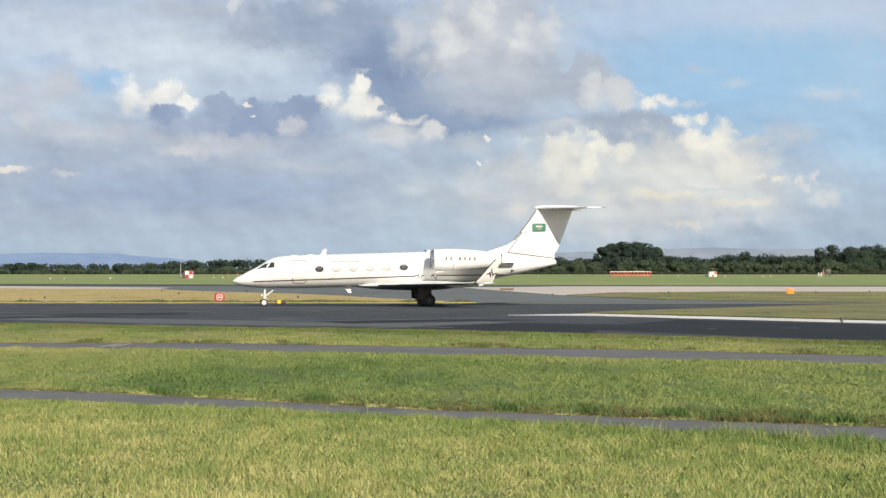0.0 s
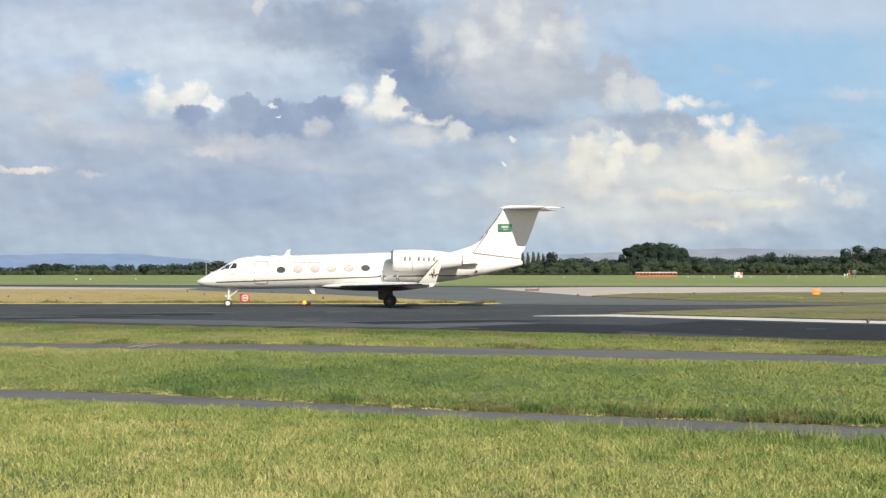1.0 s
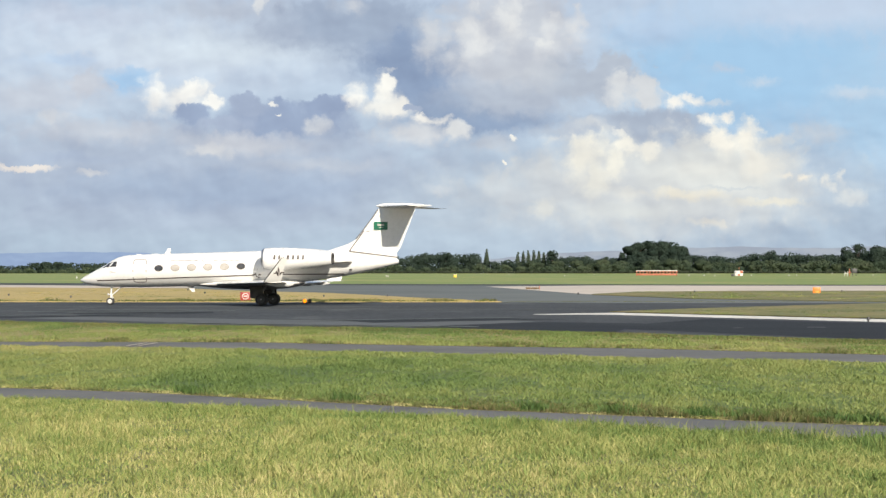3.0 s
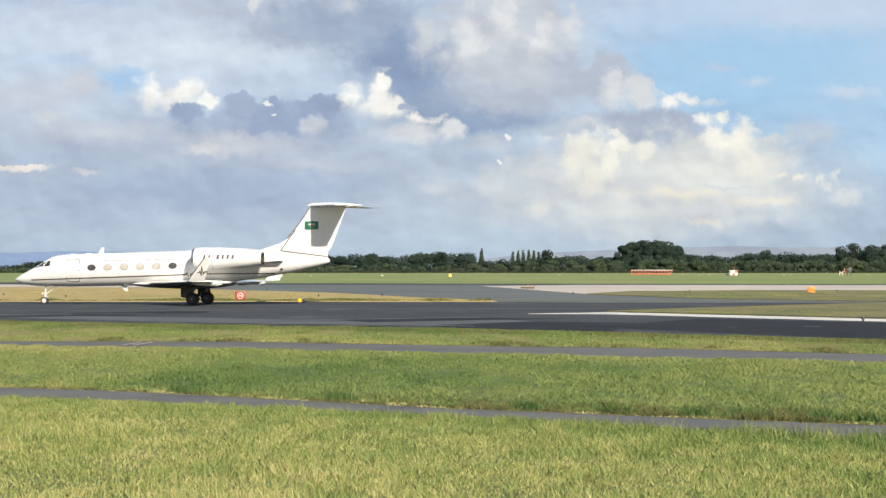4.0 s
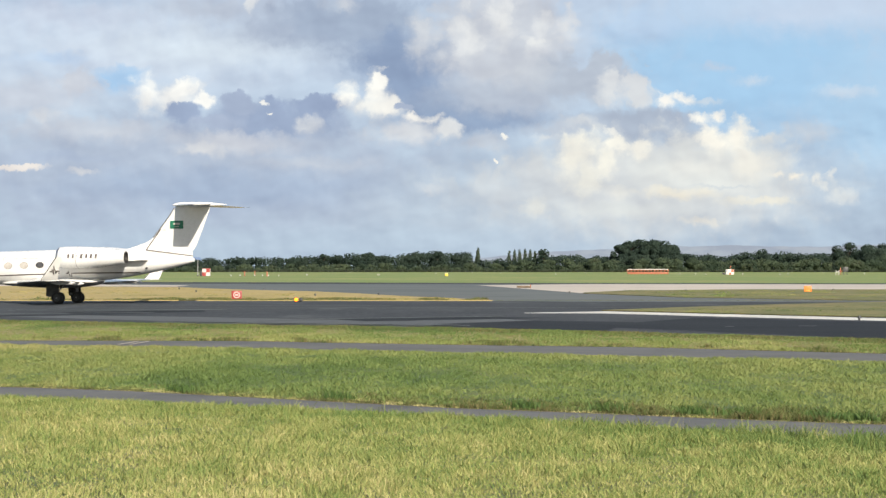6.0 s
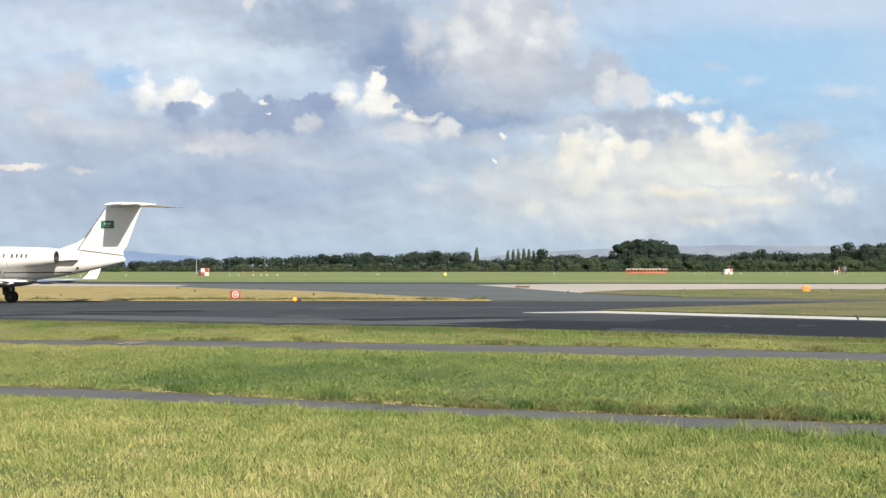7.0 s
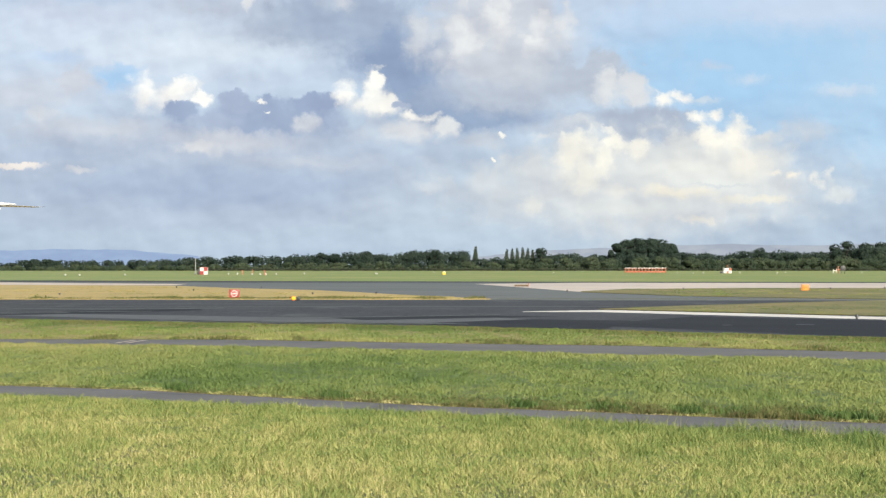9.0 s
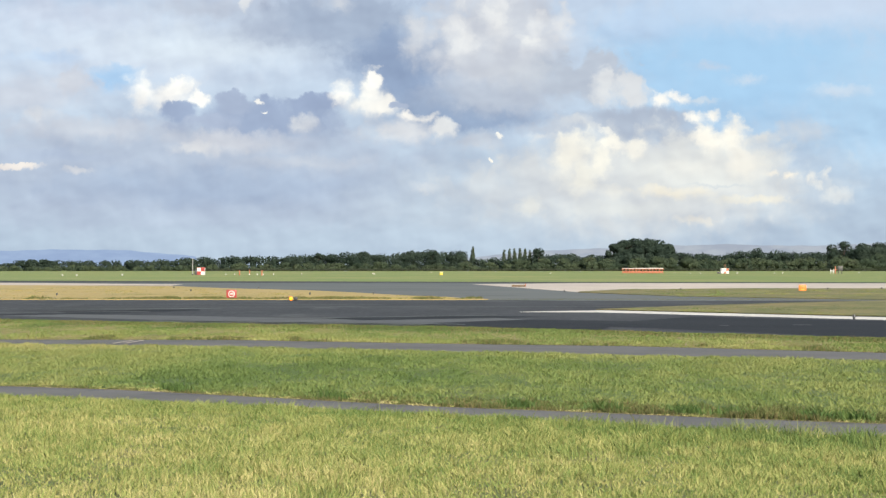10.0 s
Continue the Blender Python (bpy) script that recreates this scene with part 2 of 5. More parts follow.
def haze_glow(name, a, b):
    """Far hills as a plain glowing backdrop; the air's haze is put into their colour."""
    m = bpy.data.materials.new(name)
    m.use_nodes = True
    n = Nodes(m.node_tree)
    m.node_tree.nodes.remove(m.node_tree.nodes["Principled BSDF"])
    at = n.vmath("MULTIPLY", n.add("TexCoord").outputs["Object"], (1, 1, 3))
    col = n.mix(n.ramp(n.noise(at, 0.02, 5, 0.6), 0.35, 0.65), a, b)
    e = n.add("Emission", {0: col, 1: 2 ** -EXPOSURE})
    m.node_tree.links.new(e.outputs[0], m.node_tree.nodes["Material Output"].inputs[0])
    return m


def turf(name, green, straw, dark, patch=0.12, amount=0.5, island=0.5, stretch=(1, 0.55, 0)):
    """Mown grass: green, with straw and darker growth in patches of metres and of decimetres."""
    m = bpy.data.materials.new(name)
    m.use_nodes = True
    n = Nodes(m.node_tree)
    bsdf = m.node_tree.nodes["Principled BSDF"]
    at = n.vmath("MULTIPLY", n.add("TexCoord").outputs["Object"], stretch)
    metres, hands = n.noise(at, patch, 4, 0.6), n.noise(at, patch * 14, 4, 0.65)
    rnd = n.add("NewGeometry").outputs["Random Per Island"]
    s = n.math("ADD", n.math("MULTIPLY", metres, 0.55), n.math("MULTIPLY", hands, 0.45))
    s = n.math("ADD", n.math("MULTIPLY", s, 1 - 0.4 * island), n.math("MULTIPLY", rnd, 0.4 * island))
    col = n.mix(n.math("MULTIPLY", n.ramp(s, 0.6 - 0.28 * amount, 0.78 - 0.28 * amount), 0.85), green, straw)
    d = n.ramp(n.noise(at, patch * 5, 5, 0.6), 0.54, 0.7)
    col = n.mix(n.math("MULTIPLY", d, 0.6), col, dark)
    m.node_tree.links.new(col, bsdf.inputs["Base Color"])
    bsdf.inputs["Roughness"].default_value = 0.65
    bsdf.inputs["Specular IOR Level"].default_value = 0.12
    return m


def blade_grass(name, spread, stops):
    """Grass blades, coloured by how dry each one is and by a spread of its own."""
    m = bpy.data.materials.new(name)
    m.use_nodes = True
    n = Nodes(m.node_tree)
    bsdf = m.node_tree.nodes["Principled BSDF"]
    dry = n.add("Attribute")
    dry.attribute_name = "dry"
    rnd = n.add("NewGeometry").outputs["Random Per Island"]
    f = n.math("ADD", dry.outputs["Fac"], n.math("MULTIPLY_ADD", rnd, spread, -spread / 2))
    ramp = n.add("ValToRGB", {0: f})
    bar = ramp.color_ramp
    while len(bar.elements) < len(stops):
        bar.elements.new(0.5)
    for e, (at, colour) in zip(bar.elements, stops):
        e.position, e.color = at, (*colour, 1)
    m.node_tree.links.new(ramp.outputs[0], bsdf.inputs["Base Color"])
    bsdf.inputs["Roughness"].default_value = 0.6
    bsdf.inputs["Specular IOR Level"].default_value = 0.15
    return m


M = {
    "blade": blade_grass("lawn blades", 0.50, ((0.0, (0.048, 0.088, 0.024)), (0.28, (0.108, 0.160, 0.044)), (0.55, (0.192, 0.222, 0.066)), (0.78, (0.32, 0.30, 0.115)), (1.0, (0.44, 0.385, 0.19)))),
    "short": blade_grass("short sward blades", 0.24, ((0.0, (0.050, 0.084, 0.025)), (0.28, (0.105, 0.150, 0.044)), (0.55, (0.178, 0.200, 0.066)), (0.78, (0.27, 0.25, 0.10)), (1.0, (0.33, 0.27, 0.13)))),
    "thatch": turf("thatch under the grass", (0.075, 0.094, 0.034), (0.155, 0.14, 0.066), (0.045, 0.06, 0.022), 0.3, 0.6, 0.0),
    "sward": turf("close mown sward", (0.070, 0.105, 0.030), (0.14, 0.135, 0.05), (0.042, 0.074, 0.018), 0.14, 0.46, 0.0),
    "brink": turf("rank grass", (0.070, 0.088, 0.028), (0.165, 0.135, 0.062), (0.030, 0.044, 0.016), 0.25, 0.48, 0.9),
    "verge": turf("verge grass", (0.110, 0.126, 0.040), (0.26, 0.195, 0.085), (0.052, 0.070, 0.024), 0.14, 0.62, 0.8),
    "dry": turf("dry grass", (0.145, 0.160, 0.050), (0.42, 0.31, 0.125), (0.12, 0.135, 0.036), 0.10, 0.62, 0.6, (0.30, 0.5, 0)),
    "field": turf("far grass", (0.175, 0.225, 0.066), (0.31, 0.275, 0.105), (0.12, 0.165, 0.045), 0.05, 0.52, 0.0, (0.4, 0.22, 0)),
    "soil": surface("bare soil", (0.16, 0.11, 0.065), (0.09, 0.065, 0.04), 0.8, 6, 0.9, 0.6),
    # a blue tint in the next three colours stands in for reflected sky
    "asphalt": surface("worn asphalt", (0.068, 0.072, 0.077), (0.047, 0.051, 0.056), 0.09, 3.0, 0.85, 0.2, third=(0.102, 0.107, 0.110), spec=0.06, stretch=(1, 0.3, 1)),
    "worn": surface("polished asphalt", (0.092, 0.098, 0.103), (0.112, 0.118, 0.121), 0.08, 2.0, 0.85, 0.2, third=(0.076, 0.081, 0.086), spec=0.06, stretch=(1, 0.3, 1)),
    "tar": surface("fresh asphalt", (0.022, 0.024, 0.028), (0.031, 0.034, 0.037), 0.1, 4, 0.8, 0.2, spec=0.06),
    "grey": surface("weathered asphalt", (0.114, 0.126, 0.126), (0.138, 0.148, 0.146), 0.03, 1.5, 0.9, third=(0.100, 0.108, 0.108), spec=0.06),
    "path": surface("path asphalt", (0.116, 0.117, 0.117), (0.150, 0.149, 0.147), 0.3, 9, 0.9, 0.3, third=(0.090, 0.090, 0.090), spec=0.06),
    "concrete": surface("pale concrete", (0.50, 0.44, 0.38), (0.42, 0.375, 0.33), 0.04, 1.2, 0.85, third=(0.35, 0.31, 0.28), spec=0.08),
    "line": surface("white road paint", (0.64, 0.61, 0.56), (0.50, 0.48, 0.44), 0.3, 4, 0.8, spec=0.1),
    "white": surface("gloss white paint", (0.66, 0.65, 0.63), (0.61, 0.60, 0.58), 0.35, 5, 0.3, coat=0.4),
    "cream": surface("satin white panel", (0.62, 0.605, 0.575), (0.58, 0.565, 0.535), 0.4, 6, 0.35, coat=0.2),
    "stripe": surface("dark brown stripe", (0.075, 0.056, 0.052), (0.095, 0.074, 0.066), 1, 8, 0.4),
    "seam": surface("panel seam", (0.20, 0.18, 0.17), (0.27, 0.25, 0.24), 1, 8, 0.6),
    "glass": surface("dark glazing", (0.03, 0.03, 0.034), (0.06, 0.058, 0.06), 2, 8, 0.1),
    "lettering": surface("grey-brown lettering", (0.085, 0.068, 0.064), (0.11, 0.09, 0.084), 2, 9, 0.5),
    # the fin strip's own grey, also painted on undersides as their shade
    "underside": surface("grey edge strip and painted underside shade", (0.16, 0.16, 0.165), (0.11, 0.11, 0.115), 0.8, 6, 0.45),
    "shade": surface("cream window blind", (0.42, 0.385, 0.345), (0.34, 0.315, 0.285), 3, 12, 0.4),
    "green": surface("green enamel", (0.008, 0.12, 0.065), (0.01, 0.10, 0.055), 2, 9, 0.4),
    "metal": surface("brushed metal", (0.50, 0.50, 0.52), (0.42, 0.42, 0.44), 3, 30, 0.35, metal=0.9),
    "darkmetal": surface("sooty and shade-dark metal", (0.05, 0.048, 0.046), (0.08, 0.075, 0.07), 3, 30, 0.5, metal=0.6),
    "gear": surface("grey gear paint", (0.30, 0.30, 0.31), (0.22, 0.22, 0.23), 2, 20, 0.5),
    "tyre": surface("black rubber", (0.022, 0.022, 0.023), (0.035, 0.034, 0.034), 3, 25, 0.8),
    "signred": surface("red sign face", (0.29, 0.035, 0.03), (0.24, 0.03, 0.028), 2, 9, 0.5),
    "signwhite": surface("white sign face", (0.56, 0.54, 0.51), (0.48, 0.46, 0.44), 2, 9, 0.5),
    "orange": surface("orange board", (0.60, 0.17, 0.02), (0.52, 0.15, 0.018), 2, 9, 0.5),
    "redorange": surface("orange-red paint", (0.36, 0.11, 0.055), (0.31, 0.095, 0.05), 1, 6, 0.6),
    "yellow": surface("yellow box paint", (0.62, 0.42, 0.05), (0.54, 0.36, 0.04), 2, 9, 0.5),
    "dark": surface("dark housing and shaded rim", (0.03, 0.03, 0.032), (0.05, 0.05, 0.05), 3, 20, 0.5),
    "lamp": glow("yellow lamp", (1.0, 0.24, 0.006), 1.6),
    "bark": surface("bark", (0.07, 0.05, 0.035), (0.04, 0.03, 0.022), 1, 8, 0.9),
    # a slight blue of distance haze is put into this foliage colour
    "leafdark": surface("dark foliage", (0.018, 0.029, 0.023), (0.034, 0.048, 0.036), 0.05, 0.3, 0.8, island=0.10, spec=0.04),
    "leafpop": surface("poplar foliage", (0.025, 0.038, 0.024), (0.05, 0.065, 0.035), 0.06, 0.6, 0.7, island=0.6, spec=0.2),
    "leaf": surface("scrub foliage", (0.026, 0.040, 0.027), (0.054, 0.070, 0.040), 0.055, 0.3, 0.7, island=0.06, third=(0.058, 0.062, 0.040), spec=0.04),
    "hedge": surface("hedge foliage", (0.02, 0.027, 0.017), (0.035, 0.042, 0.025), 0.1, 1, 0.8, island=0.5, spec=0.2),
    "hill": haze_glow("hills in painted haze", lin(150, 171, 204), lin(158, 179, 210)),
    "moor": haze_glow("moorland in painted haze", lin(163, 172, 186), lin(176, 184, 194)),
}


# ------------------------------------------------------------------ mesh helpers
def obj(name, bm, material, parent=None, label="", smooth=False, kind="", category=""):
    bmesh.ops.recalc_face_normals(bm, faces=bm.faces)
    me = bpy.data.meshes.new(name)
    bm.to_mesh(me)
    bm.free()
    me.materials.append(material)
    if smooth:
        me.polygons.foreach_set("use_smooth", [True] * len(me.polygons))
        me.set_sharp_from_angle(angle=radians(40))
    ob = new(name, me)
    ob.parent = parent
    return tagged(ob, label, category, kind=kind)


def part(name, bm, material, parent, label="", smooth=True):
    return obj(name, bm, material, parent, label, smooth)


def add_box(bm, x0, x1, y0, y1, z0, z1, bevel=0.0, turn=None):
    m = Matrix.LocRotScale(((x0 + x1) / 2, (y0 + y1) / 2, (z0 + z1) / 2), turn, (x1 - x0, y1 - y0, z1 - z0))
    made = bmesh.ops.create_cube(bm, size=1, matrix=m)
    if bevel:
        edges = {e for v in made["verts"] for e in v.link_edges}
        bmesh.ops.bevel(bm, geom=list(edges), offset=bevel, segments=2, affect="EDGES", profile=0.5)
    return bm


def boxed(x0, x1, y0, y1, z0, z1, bevel=0.0):
    return add_box(bmesh.new(), x0, x1, y0, y1, z0, z1, bevel)


def add_rod(bm, a, b, r0, r1=None, seg=10):
    a, b = Vector(a), Vector(b)
    d = b - a
    m = Matrix.Translation((a + b) / 2) @ d.to_track_quat("Z", "Y").to_matrix().to_4x4()
    bmesh.ops.create_cone(bm, cap_ends=True, segments=seg, radius1=r0, radius2=r0 if r1 is None else r1, depth=d.length, matrix=m)
    return bm


def rod(a, b, r0, r1=None, seg=10):
    return add_rod(bmesh.new(), a, b, r0, r1, seg)


def loft(rings, closed=True, caps=True):
    bm = bmesh.new()
    rows = [[bm.verts.new(p) for p in ring] for ring in rings]
    for a, b in zip(rows, rows[1:]):
        k = len(a)
        for i in range(k if closed else k - 1):
            bm.faces.new((a[i], a[(i + 1) % k], b[(i + 1) % k], b[i]))
    if caps:
        bm.faces.new(rows[0][::-1]), bm.faces.new(rows[-1])
    return bm


def sheet(name, pts, z, material, label="", kind="structure"):
    bm = bmesh.new()
    bm.faces.new([bm.verts.new((x, y, z)) for x, y in pts])
    return obj(name, bm, material, None, label, kind=kind)


def slab(name, pts, z0, z1, material, label="", kind="structure"):
    """A flat piece of ground with an edge."""
    bm = loft([[(x, y, z0) for x, y in pts], [(x, y, z1) for x, y in pts]])
    return obj(name, bm, material, None, label, kind=kind)


def from_arrays(name, verts, faces, material, parent=None):
    """A mesh object from numpy arrays: verts n x 3, faces m x k."""
    me = bpy.data.meshes.new(name)
    k = faces.shape[1]
    me.vertices.add(len(verts)), me.loops.add(faces.size), me.polygons.add(len(faces))
    me.vertices.foreach_set("co", verts.astype(np.float32).ravel())
    me.loops.foreach_set("vertex_index", faces.astype(np.int32).ravel())
    me.polygons.foreach_set("loop_start", np.arange(0, faces.size, k, dtype=np.int32))
    me.update(calc_edges=True)
    me.materials.append(material)
    ob = new(name, me)
    ob.parent = parent
    return ob


# ------------------------------------------------------------------ ground
def edge_line(*pairs):
    xs, ys = [p[0] for p in pairs], [p[1] for p in pairs]
    return lambda x: np.interp(x, xs, ys)


# depth of each edge against x, in metres
PATH_NEAR = edge_line((-14, 52.5), (-8.8, 48.6), (-4.6, 45.9), (0.0, 42.3), (3.7, 38.8), (6.6, 36.3), (12, 32.0))
PATH_FAR = edge_line((-14, 55.6), (-9.6, 53.2), (-7.0, 51.7), (-3.4, 48.4), (0.0, 45.2), (2.2, 43.8), (5.0, 41.7), (7.3, 40.3), (12, 36.8))
LANE_NEAR = edge_line((-22, 85.5), (-15.0, 82.4), (-10.0, 80.8), (0.0, 75.2), (6.8, 70.7), (12.3, 67.8), (20, 63.4))
LANE_FAR = edge_line((-22, 89), (-15.8, 87.6), (-7.7, 87.2), (0.0, 82.8), (5.9, 80.4), (13.4, 74.0), (20, 68.5))
TAXI_NEAR = edge_line((-40, 134), (-22.0, 121.4), (-9.9, 111.7), (0.0, 106.2), (7.2, 98.4), (16.1, 88.9), (30, 74))


def band(name, near, far, x0, x1, z, material, label="", steps=40, z1=None):
    """A strip of ground between two edges."""
    xs = np.linspace(x0, x1, steps)
    bm = bmesh.new()
    a = [bm.verts.new((x, near(x), z)) for x in xs]
    b = [bm.verts.new((x, far(x), z)) for x in xs]
    for i in range(steps - 1):
        bm.faces.new((a[i], a[i + 1], b[i + 1], b[i]))
    return obj(name, bm, material, None, label, kind="structure")


def build_ground():
    sheet("ground", [(-4600, -400), (4600, -400), (4600, 4600), (-4600, 4600)], 0, M["field"], "open mown airfield grass reaching the trees")
    wave = lambda f, a, s: (lambda x: f(x) + a * (np.sin(x * 2.1 + s) + 0.6 * np.sin(x * 5.3 + 2 * s) + 0.5 * np.sin(x * 11.7 + s)))
    near0, lane0 = edge_line((-30, -30), (30, -30)), wave(LANE_NEAR, 0.12, 4)
    band("lawn_front", near0, wave(PATH_NEAR, 0.06, 1), -30, 30, 0.010, M["thatch"], "rough mown grass with straw patches", 200)
    band("path", PATH_NEAR, PATH_FAR, -30, 30, 0.004, M["path"], "narrow grey asphalt path through the grass", 60)
    band("path_edge", PATH_FAR, lambda x: PATH_FAR(x) + 1.1, -30, 30, 0.008, M["soil"], "bare brown soil beside the path", 60)
    band("lawn_middle", wave(lambda x: PATH_FAR(x) + 0.35, 0.12, 2), lane0, -40, 40, 0.012, M["sward"], "green mown grass between two paths", 240)
    band("service_lane", LANE_NEAR, LANE_FAR, -40, 40, 0.004, M["path"], "grey asphalt service lane", 60)
    band("verge", wave(LANE_FAR, 0.15, 3), wave(TAXI_NEAR, 0.2, 5), -60, 60, 0.012, M["verge"], "dry yellowish grass verge beside the taxiway", 240)
    # the dark taxiway, the paler link behind it, the runway
    sheet("taxiway", [(-160, TAXI_NEAR(-40) + 90)] + [(x, float(TAXI_NEAR(x))) for x in (-40, -22, -9.9, 0, 7.2, 16.1, 30)]
          + [(120, 60), (120, 190), (34, 190.5), (9.4, 191), (3.4, 196), (-35.5, 196.5), (-160, 226)], 0.004, M["asphalt"], "dark grey asphalt taxiway with worn patches")
    sheet("taxiway_link", [(-160, 196), (120, 188), (120, 330), (60, 405), (-50, 420), (-160, 440)], 0.002, M["grey"], "pale grey weathered asphalt link")
    sheet("runway_shoulder", [(-900, 660), (-88, 486), (0, 447), (78, 430), (900, 300), (900, 280), (74, 402), (0, 408), (-76, 424), (-900, 590)], 0.006, M["asphalt"], "dark runway shoulder")
    sheet("runway", [(-900, 585), (-76, 421), (-40, 378), (-39, 352), (-66, 357), (-900, 510)], 0.008, M["concrete"], "pale concrete runway surface")
    sheet("runway_end", [(4.5, 381), (22.7, 410), (73.6, 402), (900, 290), (900, 60), (54.7, 300), (20.9, 284), (14.2, 257)], 0.008, M["concrete"], "pale concrete runway surface")
    # grass islands, a hand above the asphalt
    slab("island_dry", [(-160, 226), (-35.5, 196.3), (-17.4, 196), (0, 195.8), (3.6, 196.4), (3.0, 200), (-4.4, 228), (-9, 250), (-14.7, 273), (-26.8, 302), (-37.8, 339), (-66, 358), (-160, 395)],
         0, 0.05, M["dry"], "dry straw-coloured grass island beside the taxiway")
    slab("island_wedge", [(9.4, 150), (16.4, 138.6), (23.2, 129), (60, 82), (110, 60), (110, 205), (34.3, 189.3), (25.2, 177.3), (15.6, 161.9)], 0, 0.05, M["verge"], "wedge of dry grass between two taxiways")
    slab("island_far", [(14.6, 262), (14.0, 254), (21.0, 219), (35.5, 196), (110, 120), (160, 200), (54.7, 300), (36, 302), (20.9, 286)], 0, 0.05, M["verge"], "dry grass island before the runway")
    sheet("edge_line", [(4.4, 141.4), (9.0, 140.5), (15.5, 129.9), (21.7, 120.1), (60, 72), (64, 74), (22.9, 126.5), (16.4, 137), (9.6, 147.4), (4.5, 142.6)], 0.012, M["line"], "white painted taxiway edge strip")
    sheet("worn_lane", [(-34, 136.5), (-22, 129.5), (-14, 120.5), (-6, 115.5), (0, 112.3), (5, 107), (6.5, 116), (2, 127), (-6, 124), (-14, 131), (-24, 137), (-34, 142)], 0.0055, M["worn"], "polished paler lane on the taxiway")
    band("edge_strip", lambda x: TAXI_NEAR(x) + 4.2, lambda x: TAXI_NEAR(x) + 5.4, -13, 1, 0.030, M["grey"], "pale sealed strip along the taxiway edge", 30)
    for level, pts in enumerate(([(-22.9, 145.1), (-15.1, 151.5), (-14.5, 146), (-20.9, 137)], [(-40, 140), (-24, 136), (-17.4, 142), (-19, 137), (-24, 131), (-40, 133)],
                [(-6, 125), (2.6, 130.5), (6, 128), (-4, 119.5)], [(6, 109), (13, 128), (22, 116), (18, 88), (16.1, 90)], [(-2, 111), (4, 121), (9, 118), (6.5, 101)])):
        sheet("asphalt_patch", pts, 0.007 + 0.002 * level, M["tar"], "darker patch of newer asphalt")
    for level, (a, b, w) in enumerate((((-27, 150.5), (-13.8, 153.6), 0.9), ((-40, 131.6), (-17.0, 142.6), 0.7), ((-23.2, 146.2), (-14.6, 152.8), 0.6), ((-9, 122.4), (3.2, 131.6), 0.5), ((-26, 158), (14, 160), 0.6),
                                       ((-14, 115.5), (-1, 109.4), 0.5), ((-30, 172), (-4, 170), 0.5))):
        n = Vector((a[1] - b[1], b[0] - a[0])).normalized() * w * 1.7
        sheet("joint_strip", [a, b, (b[0] + n.x, b[1] + n.y), (a[0] + n.x, a[1] + n.y)], 0.019 + 0.001 * level, M["grey"], "pale sealed joint in the asphalt")
    for x, y, w, d in ((12.2, 108, 0.4, 0.7), (15.6, 109, 0.8, 0.8)):
        sheet("paint_mark", [(x, y), (x + w, y - 0.2 * d), (x + w + 0.35 * d * 0.4, y + d * 0.8), (x + 0.35 * d * 0.4, y + d)], 0.028, M["grey"], "short faded white paint mark")
    for x in (-11.2, -10.82):
        sheet("lane_mark", [(x, 82.6), (x + 0.13, 82.6), (x + 0.36, 86.0), (x + 0.23, 86.0)], 0.028, M["concrete"], "pale slanting paint stroke")


build_ground()


def hill(name, x0, x1, y, tops, material, label):
    """A far ridge with an even skyline; tops: heights at even steps."""
    xs = np.linspace(x0, x1, 90)
    hs = np.interp(xs, np.linspace(x0, x1, len(tops)), tops) + 0.5 * np.sin(xs * 0.05) + 0.35 * np.sin(xs * 0.13 + 1)
    rings = []
    for x, h in zip(xs, hs):
        rings.append([(x, y - 60, -2), (x, y - 25, h * 0.6), (x, y, h), (x, y + 90, -2)])
    return obj(name, loft(rings), material, None, label, True, "structure")


hill("backdrop_ridge", -1000, -455, 4500, (26, 30, 32, 33.5, 35, 36, 35.5, 34, 29, 23), M["hill"], "long ridge of distant hills, haze painted blue")
hill("backdrop_moor", 40, 330, 4600, (20, 27, 32, 36, 38, 39), M["moor"], "distant moorland, haze painted pale grey")
hill("backdrop_fell", 330, 1100, 4650, (39, 45, 47, 44, 46, 52, 60, 60), M["moor"], "distant moorland, haze painted pale grey")


# ------------------------------------------------------------------ grass blades
LATTICE = np.random.default_rng(99).uniform(0, 1, (128, 128))


def ripple(x, y, seed=0):
    """Smooth random field, 0 to 1, one wave a metre."""
    x, y = x + 17.3 * seed + 400, y + 9.7 * seed + 400
    i, j = np.floor(x).astype(int), np.floor(y).astype(int)
    u, v = x - i, y - j
    u, v = u * u * (3 - 2 * u), v * v * (3 - 2 * v)
    g = lambda a, b: LATTICE[a % 128, b % 128]
    return (g(i, j) * (1 - u) + g(i + 1, j) * u) * (1 - v) + (g(i, j + 1) * (1 - u) + g(i + 1, j + 1) * u) * v


def patchy(x, y, wide, deep, seed=0):
    """Patches of growth, about -1 to 1, of the given width and depth in metres, with finer ones in them."""
    return 1.1 * (ripple(x / wide, y / deep, seed) - 0.5) + 0.8 * (ripple(2.3 * x / wide, 2.3 * y / deep, seed + 3) - 0.5) + 0.5 * (ripple(5.1 * x / wide, 5.1 * y / deep, seed + 5) - 0.5)


def rise(v, lo, hi):
    t = np.clip((v - lo) / (hi - lo), 0, 1)
    return t * t * (3 - 2 * t)


